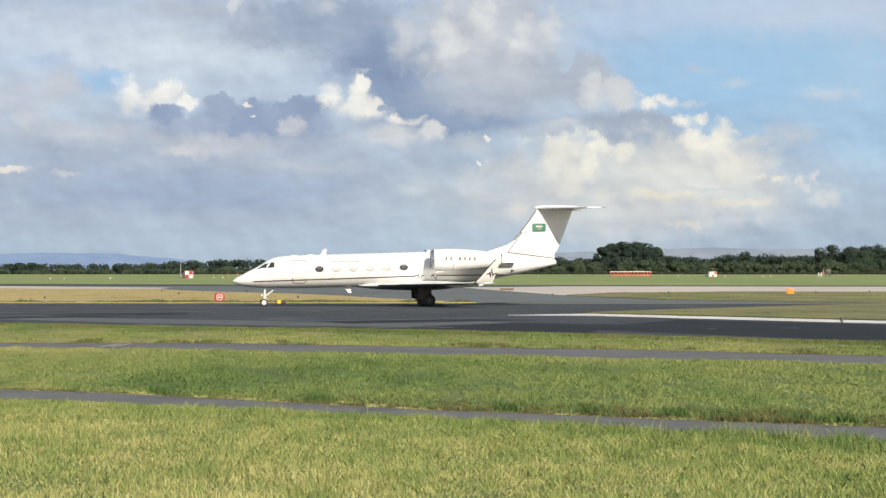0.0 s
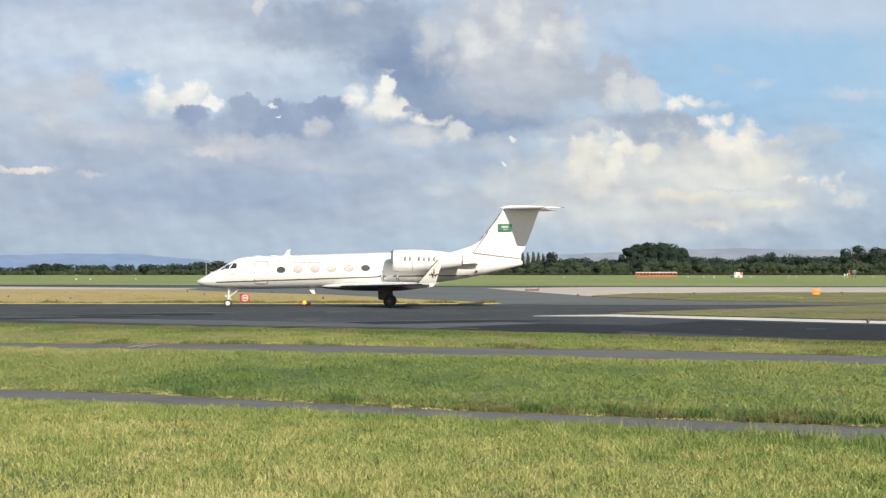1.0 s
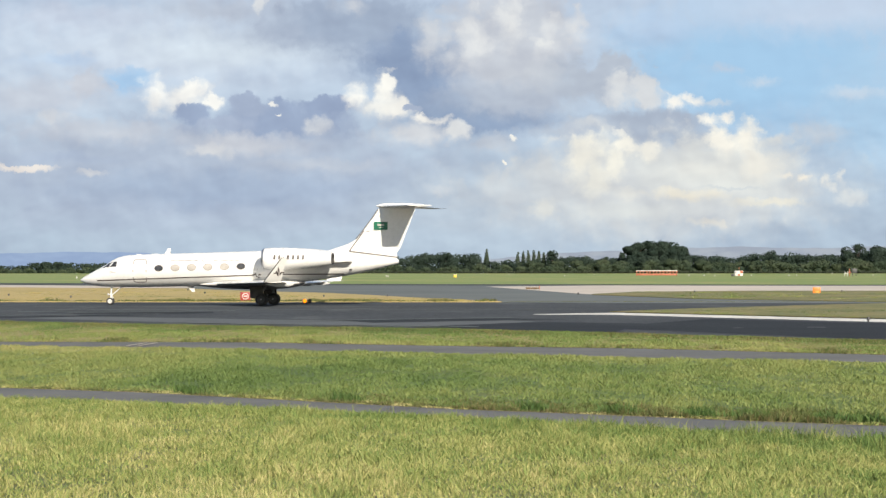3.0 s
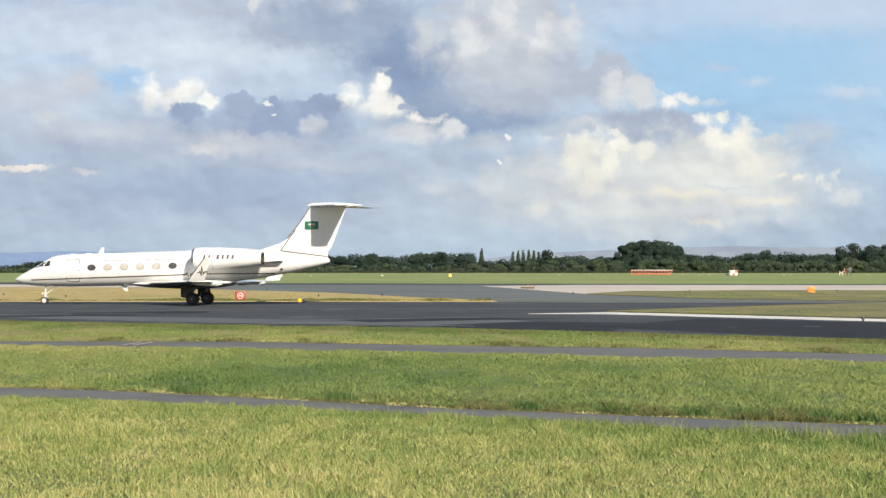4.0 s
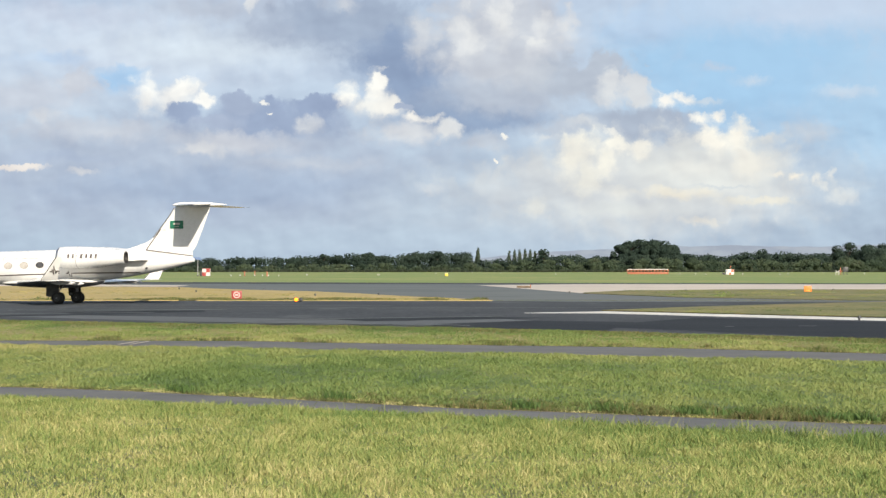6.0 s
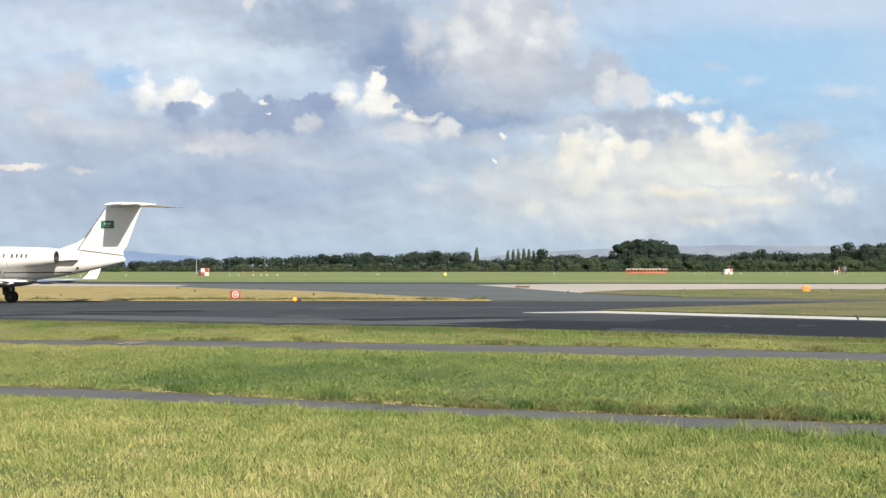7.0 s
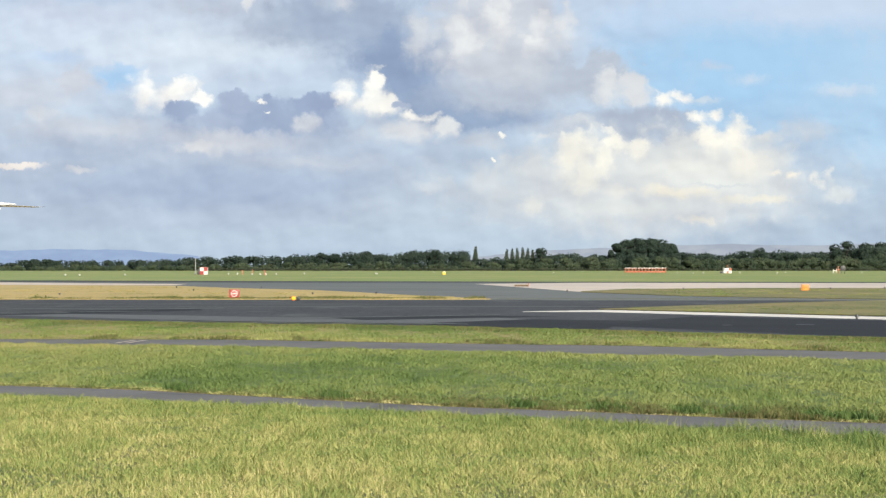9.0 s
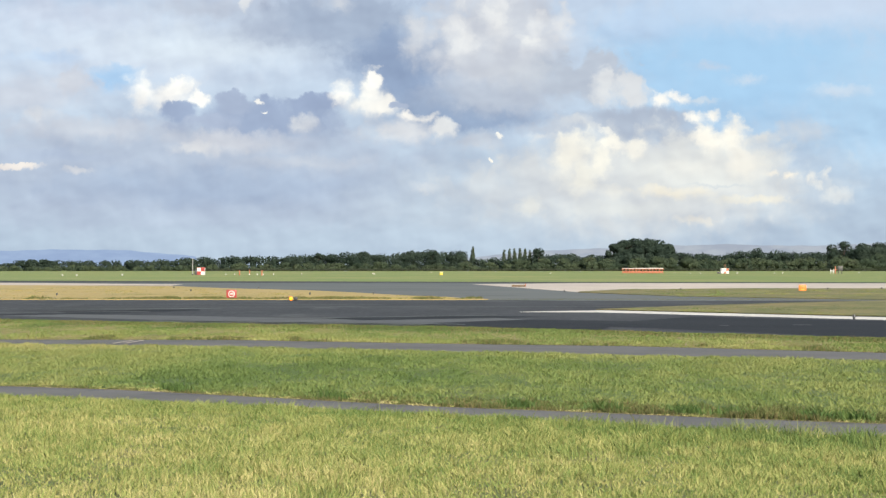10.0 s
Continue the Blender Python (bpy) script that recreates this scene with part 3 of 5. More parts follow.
def blades(name, count, spot, height, width, dry, label, bend=0.45, seed=7, material=None):
    """Bent blades of grass; spot(rng, n) gives places, height(x, y, rng) their heights, dry(x, y) how straw-like they are."""
    rng = np.random.default_rng(seed)
    x, y = spot(rng, count)
    n = len(x)
    h = height(x, y, rng) * rng.uniform(0.55, 1.25, n)
    a = rng.uniform(0, 2 * np.pi, n)
    w = width * rng.uniform(0.6, 1.4, n)
    lean = rng.uniform(0.1, 1.0, n) * bend * h
    # neighbours lie the same way, as tufts do
    b = 9.0 * ripple(x * 1.6, y * 0.7, seed) + rng.normal(size=n) * 2.0
    c, s = np.cos(a) * w / 2, np.sin(a) * w / 2
    lx, ly = np.cos(b) * lean, np.sin(b) * lean
    z0 = np.zeros(n)
    v = np.stack([np.stack([x - c, y - s, z0], 1), np.stack([x + c, y + s, z0], 1),
                  np.stack([x + 0.7 * c + 0.35 * lx, y + 0.7 * s + 0.35 * ly, 0.6 * h], 1),
                  np.stack([x - 0.7 * c + 0.35 * lx, y - 0.7 * s + 0.35 * ly, 0.6 * h], 1),
                  np.stack([x + lx, y + ly, h], 1)], 1).reshape(-1, 3)
    i = np.arange(n) * 5
    tri = np.concatenate([np.stack([i, i + 1, i + 2], 1), np.stack([i, i + 2, i + 3], 1), np.stack([i + 3, i + 2, i + 4], 1)])
    ob = from_arrays(name, v, tri, material or M["blade"])
    straw = ob.data.attributes.new("dry", "FLOAT", "FACE")
    straw.data.foreach_set("value", np.tile(np.clip(dry(x, y), 0, 1), 3).astype(np.float32))
    return tagged(ob, label, "grass", kind="stuff")


def strip_spots(near, far, spread, power=1.0):
    def spot(rng, n):
        """Even over the strip, within the view's fan."""
        u = rng.uniform(-1, 1, n)
        t = rng.uniform(0, 1, n) ** power
        x = u * spread
        y = near(x) + t * (far(x) - near(x))
        keep = np.abs(x) < 0.195 * y + 0.4
        return x[keep], y[keep]
    return spot


def lumps(x, y, k=1.0):
    return 0.5 + 0.25 * (np.sin(k * x * 1.3 + 1.7 * np.sin(k * y * 0.31)) + np.sin(k * y * 0.8 + 2.1 * np.sin(k * x * 0.43 + 1)))


def front_dry(x, y):
    """Straw in the open lawn, fresh growth toward the path, rank and dark where it is damp."""
    gap = PATH_NEAR(x) - y
    fresh = rise(gap, 5.5, 0.5) * (0.6 + 0.4 * rise(x, -6, 4))
    return 0.57 - 0.06 * rise(x, -3, 5) + 0.20 * patchy(x, y, 0.6, 1.5, 1) + 0.08 * patchy(x, y, 3.5, 8, 2) - 0.15 * fresh - 0.22 * rise(x, 4.2, 7) * rise(gap, 5, 1)


def front_height(x, y, r):
    low = patchy(x, y, 0.7, 1.9, 4)
    return (0.035 + 0.070 * np.clip(0.5 + 0.9 * low, 0.02, 1.3)) * r.uniform(0.5, 1.5, len(x))


def middle_dry(x, y):
    """Deep green in the heart of the lawn, paler toward its rims and its ends."""
    heart = np.exp(-((x + 3.2) / 4.2) ** 2 - ((y - 59) / 8.0) ** 2)
    rim = rise(LANE_NEAR(x) - y, 9, 1) + 0.8 * rise(y - PATH_FAR(x), 2.2, 0.2) * rise(x, 2, -3)
    return 0.36 + 0.17 * patchy(x, y, 1.0, 4.0, 6) + 0.08 * patchy(x, y, 5, 9, 7) - 0.16 * heart + 0.13 * rim + 0.14 * rise(x, -5.5, -10) + 0.06 * rise(x, 2, 7)


def verge_dry(x, y):
    f = (y - LANE_FAR(x)) / (TAXI_NEAR(x) - LANE_FAR(x))
    return 0.40 + 0.26 * patchy(x, y, 3.0, 11, 9) - 0.20 * rise(f, 0.4, 0.85) + 0.08 * rise(f, 0.3, 0.1)


def island_dry(x, y):
    return 0.66 + 0.36 * patchy(x, y, 5, 14, 11)


def green_rim(x, y):
    return 0.26 + 0.4 * patchy(x, y, 3, 9, 12)


def build_grass():
    front = edge_line((-30, 24), (30, 24))
    blades("grass_front", 345000, strip_spots(front, lambda x: PATH_NEAR(x) + 0.1, 10.6), front_height, 0.0135, front_dry, "thick uneven grass blades, green and straw", 1.3, 1)
    # longer growth along the path
    blades("grass_fringe", 30000, strip_spots(lambda x: PATH_NEAR(x) - 2.4, lambda x: PATH_NEAR(x) + 0.14, 10.6, 0.8),
           lambda x, y, r: (0.06 + 0.13 * rise(patchy(x, y, 0.8, 1.5, 14), -0.5, 0.7) * np.clip((x + 6) / 9, 0.2, 1.1)) * r.uniform(0.4, 1.4, len(x)), 0.0125,
           lambda x, y: front_dry(x, y) - 0.02, "long grass hanging over the path edge", 1.1, 2)
    blades("grass_middle", 330000, strip_spots(lambda x: PATH_FAR(x) + 0.5, lambda x: LANE_NEAR(x), 17),
           lambda x, y, r: (0.03 + 0.06 * rise(patchy(x, y, 0.9, 3.0, 15), -0.6, 0.7)) * r.uniform(0.4, 1.5, len(x)), 0.021, middle_dry, "green grass blades between two paths", 1.5, 3, M["short"])
    blades("grass_brink", 36000, strip_spots(lambda x: PATH_FAR(x) + 0.12, lambda x: PATH_FAR(x) + 3.0, 11, 1.5),
           lambda x, y, r: (0.04 + 0.11 * rise(patchy(x, y, 0.6, 1.6, 16), -0.5, 0.6)) * np.clip((x + 9) / 12, 0.35, 1.1), 0.017, lambda x, y: x * 0, "rough brownish tufts along the path", 1.1, 4, M["brink"])
    # straw and pale litter where the path begins
    blades("grass_litter", 15000, strip_spots(lambda x: PATH_FAR(x) + 0.04, lambda x: PATH_FAR(x) + 0.75, 11, 1.2),
           lambda x, y, r: 0.015 + 0.05 * rise(patchy(x, y, 0.5, 1.0, 18), -0.2, 0.6), 0.02, lambda x, y: 0.72 + 0.3 * patchy(x, y, 0.6, 1, 19), "pale straw litter on the path's brink", 2.2, 16)
    blades("grass_verge", 130000, strip_spots(lambda x: LANE_FAR(x), lambda x: TAXI_NEAR(x), 25),
           lambda x, y, r: 0.03 + 0.06 * rise(patchy(x, y, 1.5, 6, 17), -0.6, 0.7), 0.036, verge_dry, "dry grass blades beside the taxiway", 1.3, 5, M["short"])
    blades("grass_rim", 18000, strip_spots(lambda x: TAXI_NEAR(x) - 7, lambda x: TAXI_NEAR(x) + 0.1, 25, 0.7), lambda x, y, r: 0.05 + 0.06 * lumps(x, y), 0.035,
           lambda x, y: 0.14 + 0.2 * patchy(x, y, 2, 8, 20), "darker rank grass at the taxiway edge", 1.0, 9, M["brink"])
    blades("grass_lane", 16000, strip_spots(lambda x: LANE_FAR(x) - 0.1, lambda x: LANE_FAR(x) + 2.6, 20, 1.5),
           lambda x, y, r: 0.02 + 0.13 * rise(patchy(x, y, 1.0, 3, 21), 0.0, 0.6), 0.03, lambda x, y: x * 0, "brownish grass at the lane edge", 0.9, 10, M["brink"])
    # dark weeds on the brink and a few long bent stems
    weeds = ((4.26, 0.25), (5.1, 0.2), (-2.2, 0.15), (1.4, 0.18), (6.3, 0.24), (2.9, 0.16), (-5.6, 0.12), (6.9, 0.2))

    def weed_spots(rng, n):
        k = rng.integers(0, len(weeds), n)
        x = np.array([w[0] for w in weeds])[k] + rng.normal(size=n) * 0.16
        return x, PATH_FAR(x) + 0.75 + rng.normal(size=n) * 0.18
    blades("weed_tuft", 2600, weed_spots, lambda x, y, r: 0.12 + 0.08 * r.uniform(0, 1, len(x)), 0.022, lambda x, y: x * 0 + 0.02, "dark leafy weeds on the path's brink", 0.9, 14)
    blades("grass_stem", 420, lambda r, n: (lambda x: (x, PATH_NEAR(x) - r.uniform(0, 0.9, n)))(np.concatenate([r.normal(size=n - n // 3) * 0.5 + 5.2, r.uniform(-3, 7.5, n // 3)])),
           lambda x, y, r: 0.18 + 0.14 * r.uniform(0, 1, len(x)), 0.010, lambda x, y: x * 0 + 0.5, "long bent grass stems at the path", 1.2, 15)
    # ragged rims of the islands
    rim = edge_line((-60, 204), (-35.5, 196.6), (-17.4, 196.3), (0, 196.1), (3.4, 196.6))
    blades("grass_island", 16000, strip_spots(rim, lambda x: rim(x) + 6, 45), lambda x, y, r: np.where(x < 3.3, 0.06 + 0.22 * rise(patchy(x, y, 2, 6, 22), -0.4, 0.7), 0.01), 0.07, green_rim, "ragged grass on the island's rim", 0.6, 6, M["brink"])
    blades("grass_far_island", 14000, lambda r, n: (lambda x, t: (x, 215 + 75 * t + 0.3 * (30 - x)))(r.uniform(21, 52, n), r.uniform(0, 1, n)),
           lambda x, y, r: 0.04 + 0.09 * rise(patchy(x, y, 2.5, 9, 23), -0.3, 0.7), 0.10, lambda x, y: island_dry(x, y) - 0.08 - 0.28 * rise(x, 34, 26), "uneven dry grass before the runway", 0.8, 12, M["short"])
    blades("grass_dry_island", 26000, lambda r, n: (lambda x, t: (x, 199 + t * np.clip(4 - x, 0, 46) * 2.9))(r.uniform(-48, 2, n), r.uniform(0, 1, n)),
           lambda x, y, r: 0.03 + 0.09 * rise(patchy(x, y, 3, 10, 24), -0.3, 0.7), 0.10, lambda x, y: island_dry(x, y) + 0.12, "uneven straw-coloured grass", 0.8, 13, M["dry"])
    wedge = edge_line((9.4, 150.2), (16.4, 139), (23.2, 129.4), (30, 119))
    blades("grass_wedge", 20000, lambda r, n: (lambda x, t: (x, wedge(x) + t * (x - 8.5) * 2.2))(r.uniform(9.6, 34, n), r.uniform(0, 1, n) ** 1.6),
           lambda x, y, r: 0.03 + 0.06 * rise(patchy(x, y, 1.5, 5, 25), -0.4, 0.7), 0.05, lambda x, y: np.where(y - wedge(x) < 0.9 * (x - 8.5) + 1, 0.50, 0.18) + 0.36 * patchy(x, y, 2.5, 8, 26), "ragged grass on the wedge's rim", 0.6, 8, M["short"])


build_grass()


# ------------------------------------------------------------------ trees
def leaf_cloud(rng, lobes, count, size):
    """Leaf clumps as small tilted quads over the lobes (x, y, z, rx, ry, rz)."""
    L = np.array(lobes)
    area = L[:, 3] * L[:, 5] + 1e-6
    k = rng.choice(len(L), count, p=area / area.sum())
    d = rng.normal(size=(count, 3))
    d /= np.linalg.norm(d, axis=1)[:, None]
    # far more foliage is carried on the sunlit southern side
    d[:, 1] = np.where(rng.uniform(size=count) < 0.8, -np.abs(d[:, 1]), d[:, 1])
    c = L[k, :3] + d * L[k, 3:] * rng.uniform(0.72, 1.06, (count, 1))
    c[:, 2] = np.maximum(c[:, 2], 0.2)
    q = size * rng.uniform(0.5, 1.4, (count, 1))
    t = rng.normal(size=(count, 3))
    t /= np.linalg.norm(t, axis=1)[:, None]
    nrm = d + 0.38 * rng.normal(size=(count, 3))
    u = np.cross(nrm, t)
    u /= np.linalg.norm(u, axis=1)[:, None] + 1e-9
    w = np.cross(nrm, u)
    w /= np.linalg.norm(w, axis=1)[:, None] + 1e-9
    v = np.stack([c - q * u, c - q * w * 0.8, c + q * u * 0.9, c + q * w], 1).reshape(-1, 3)
    return v, np.arange(count * 4).reshape(-1, 4)


def tree(x, y, height, spread, material, label, leaves=900, slim=False, seed=0, group=""):
    rng = np.random.default_rng(seed + 11)
    lobes = []
    if slim:
        for i in range(9):
            f = (i + 0.6) / 9.4
            r = spread * (1 - abs(f - 0.35) ** 1.3 * 1.25)
            lobes.append((rng.uniform(-.15, .15) * spread, 0, height * (0.06 + 0.94 * f) - 0.4, max(r, 0.35), max(r, 0.35), height * 0.09))
    else:
        for i in range(34):
            a, f = rng.uniform(0, 2 * np.pi), rng.uniform(0.1, 0.86)
            r = spread * math.sqrt(max(0.05, 1 - (f - 0.4) ** 2 * 3.4)) * rng.uniform(0.2, 0.75)
            q = spread * rng.uniform(0.24, 0.42)
            lobes.append((r * math.cos(a), r * math.sin(a), height * f, q, q, min(q * 0.8, height * 0.2)))
        lobes.append((0, 0, height * 0.82, spread * 0.6, spread * 0.5, height * 0.14))
    root = tagged(new("tree"), label, "tree", group)
    root.location = (x, y, 0)
    bm = rod((0, 0, -0.1), (0, 0, height * 0.75), 0.035 * height * (0.5 if slim else 1), 0.08, 8)
    for i in range(5):
        a = i * 1.3
        add_rod(bm, (0, 0, height * (0.25 + 0.08 * i)), (spread * 0.5 * math.cos(a), spread * 0.5 * math.sin(a), height * (0.45 + 0.09 * i)), 0.012 * height, 0.05, 6)
    part("trunk", bm, M["bark"], root)
    v, f = leaf_cloud(rng, lobes, leaves, 0.42 if slim else 0.6)
    from_arrays("crown", v, f, material, root)
    return root


def woods(name, x0, x1, y, tops, step, material, label, leaves, size, seed, low=0.0, uneven=(0.82, 1.04)):
    """A belt of broad round crowns whose heights follow tops, closed below by their skirts."""
    rng = np.random.default_rng(seed)
    lobes = []
    xs = np.arange(x0, x1, step)
    hs = np.interp(xs, [p[0] for p in tops], [p[1] for p in tops])
    for x, h in zip(xs, hs):
        h *= rng.uniform(*uneven)
        px, py, r = x + rng.uniform(-1, 1) * step, y + rng.uniform(-16, 16), rng.uniform(0.32, 0.50) * h + 1.6
        for j in range(9):
            f = rng.uniform(low, 0.76)
            q = r * rng.uniform(0.40, 0.64)
            lobes.append((px + rng.uniform(-1.1, 1.1) * r * (1.15 - 0.7 * f), py + rng.uniform(-.7, .3) * r, max(h * f, q * 0.4), q, q, q * 0.8))
        # the crown's dome, in a few rounded heads
        for j in range(3):
            q = r * rng.uniform(0.42, 0.62)
            lobes.append((px + (j - 1) * r * 0.5, py, h - q * 0.75 - abs(j - 1) * r * 0.14, q, q * 0.9, q * 0.75))
    v, f = leaf_cloud(rng, lobes, leaves, size)
    return tagged(from_arrays(name, v, f, material), label, "woodland", kind="stuff")


def build_trees():
    woods("wood_back", -420, 470, 1935, ((-420, 6), (-335, 7), (-330, 9), (-250, 8.5), (-205, 11), (-150, 13.5), (-95, 13.5), (-70, 16), (-45, 13.5), (-15, 17.5), (10, 16), (18, 11.5), (30, 10), (45, 10.5), (78, 13), (88, 16),
                                       (98, 15), (110, 12.5), (180, 15.5), (225, 14.5), (240, 16.5), (265, 17), (300, 16.5), (320, 20), (345, 22), (380, 23), (470, 23)),
          4.2, M["leafdark"], "belt of dark green deciduous trees beyond the airfield", 185000, 0.62, 3)
    woods("wood_front", -420, 470, 1885, ((-420, 3), (-330, 4.5), (-250, 4.5), (-170, 5.5), (-60, 6.5), (40, 7), (70, 10), (120, 10.5), (200, 10), (260, 11), (330, 12), (470, 12)),
          4.6, M["leaf"], "olive green scrub and young trees before the wood", 150000, 0.55, 4, 0.02, (0.5, 1.12))
    rng = np.random.default_rng(5)
    lobes = [(x, 1850 + rng.uniform(-1, 1), 0.9, 2.2, 1.2, rng.uniform(0.6, 1.1)) for x in np.arange(-190, 380, 1.8)]
    v, f = leaf_cloud(rng, lobes, 16000, 0.5)
    tagged(from_arrays("hedge", v, f, M["hedge"]), "low dark perimeter hedge at the field's end", "hedge", kind="stuff")
    lone = "tall slim dark poplar above the wood"
    tree(23.5, 1930, 19.6, 2.4, M["leafpop"], lone, 1500, True, 1)
    for i, (x, h) in enumerate(((48.2, 17.4), (52.3, 17.9), (56.4, 18.4), (60.6, 18.6), (64.6, 18.2), (68.6, 17.0))):
        tree(x, 1930, h, 2.1, M["leafpop"], "slim dark poplar in a row above the wood", 1100, True, 20 + i, "row of poplars")
    for i, (x, h, s) in enumerate(((136, 22.5, 9), (143.5, 25.6, 10.5), (152, 26.8, 11), (161, 26.8, 11), (169.5, 25.8, 10.5), (177, 22.5, 9))):
        tree(x, 1930, h, s, M["leafdark"], "big dark broad-crowned tree in a dense clump", 6000, False, 40 + i, "dense clump of trees")
    for i, (x, h, s) in enumerate(((306, 22, 7), (316, 24.5, 8), (330, 23, 7), (342, 24, 8), (352, 25, 7), (365, 23, 8), (247, 19, 7), (75.5, 18.8, 7), (-324, 9.5, 6), (-314, 9, 6), (-98, 14.5, 6), (-62, 16, 7), (-8, 17.5, 7))):
        tree(x, 1925, h, s, M["leafdark"], "broad dark green tree rising above the wood", 2000, False, 60 + i)


build_trees()


# ------------------------------------------------------------------ the jet: nose toward -x, origin on the ground between the main wheels
STATION = [-14.09, -13.9, -13.55, -13.0, -12.4, -12.0, -11.6, -11.1, -10.5, -9.5, -6.0, -2.0, 1.0, 3.6, 5.3, 7.0, 8.7, 9.62, 9.95]
TOP = [1.86, 2.02, 2.22, 2.52, 2.82, 3.05, 3.33, 3.56, 3.68, 3.73, 3.83, 3.95, 4.04, 4.07, 3.95, 3.76, 3.57, 3.45, 3.32]
LOW = [1.78, 1.66, 1.52, 1.42, 1.36, 1.34, 1.33, 1.32, 1.315, 1.31, 1.38, 1.46, 1.54, 1.80, 2.05, 2.36, 2.76, 3.0, 3.12]
HALF = [0.05, 0.24, 0.45, 0.68, 0.86, 0.95, 1.03, 1.11, 1.16, 1.19, 1.195, 1.195, 1.195, 1.12, 0.98, 0.78, 0.45, 0.26, 0.12]


def hull(x):
    """Middle height, half height and half width of the fuselage at x."""
    t, b, w = (float(np.interp(x, STATION, q)) for q in (TOP, LOW, HALF))
    return (t + b) / 2, (t - b) / 2, w


def side_y(x, z, side=-1, off=0.0):
    zc, rz, ry = hull(x)
    f = max(0.0, 1 - ((z - zc) / rz) ** 2)
    return side * (ry * math.sqrt(f) + off)


def skin_patch(outline, off, side=-1, rings=3):
    """A thin plate lying on the fuselage's side, from an outline in x and z."""
    bm = bmesh.new()
    cx = sum(p[0] for p in outline) / len(outline)
    cz = sum(p[1] for p in outline) / len(outline)
    rows = []
    for r in range(1, rings + 1):
        f = r / rings
        rows.append([bm.verts.new((x, side_y(x, z, side, off), z)) for x, z in ((cx + (px - cx) * f, cz + (pz - cz) * f) for px, pz in outline)])
    mid = bm.verts.new((cx, side_y(cx, cz, side, off), cz))
    k = len(outline)
    low = [bm.verts.new((x, side_y(x, z, side, -0.03), z)) for x, z in outline]
    for i in range(k):
        j = (i + 1) % k
        bm.faces.new((mid, rows[0][i], rows[0][j]))
        for a, b in zip(rows, rows[1:]):
            bm.faces.new((a[i], b[i], b[j], a[j]))
        bm.faces.new((rows[-1][i], low[i], low[j], rows[-1][j]))
    return bm


def skin_line(points, width, off, side=-1, surface_y=None):
    """A raised line along points in x and z on the fuselage's side (or on a flat side)."""
    bm = bmesh.new()
    rings = []
    for i, (x, z) in enumerate(points):
        a, b = points[max(i - 1, 0)], points[min(i + 1, len(points) - 1)]
        dx, dz = b[0] - a[0], b[1] - a[1]
        d = math.hypot(dx, dz) or 1
        nx, nz = -dz / d * width / 2, dx / d * width / 2
        at = (lambda px, pz, o: side_y(px, pz, side, o)) if surface_y is None else (lambda px, pz, o: surface_y(px, pz) + side * o)
        rings.append([(x + nx, at(x + nx, z + nz, off), z + nz), (x - nx, at(x - nx, z - nz, off), z - nz),
                      (x - nx, at(x - nx, z - nz, -0.01), z - nz), (x + nx, at(x + nx, z + nz, -0.01), z + nz)])
    bm.free()
    return loft(rings)


def ellipse(cx, cz, a, b, k=22, power=2.0):
    pts = []
    for i in range(k):
        t = 2 * math.pi * i / k
        c, s = math.cos(t), math.sin(t)
        pts.append((cx + a * math.copysign(abs(c) ** (2 / power), c), cz + b * math.copysign(abs(s) ** (2 / power), s)))
    return pts


def section(chord, thick, k=12):
    """A wing section: points in chord direction and height, from the tail over the top and back."""
    pts = []
    for i in range(2 * k):
        t = math.pi * i / k
        x = 0.5 + 0.5 * math.cos(t)
        y = 5 * thick * (0.2969 * math.sqrt(x) - 0.126 * x - 0.3516 * x * x + 0.2843 * x ** 3 - 0.1036 * x ** 4)
        pts.append((x * chord, (y if i <= k else -0.7 * y) * chord))
    return pts


def revolve(profile, y, z, seg=28, squash=1.0):
    """A body turned about a line along x; profile of (x, radius)."""
    return loft([[(x, y + r * math.cos(2 * math.pi * i / seg), z + squash * r * math.sin(2 * math.pi * i / seg)) for i in range(seg)] for x, r in profile])


def shade_below(ob):
    """Darker grey on the faces that look down: their shade, put into the colour."""
    ob.data.materials.append(M["underside"])
    for face in ob.data.polygons:
        face.material_index = 1 if face.normal.z < -0.45 else 0
    return ob


WINDOWS = [-7.83 + 1.236 * i for i in range(6)]


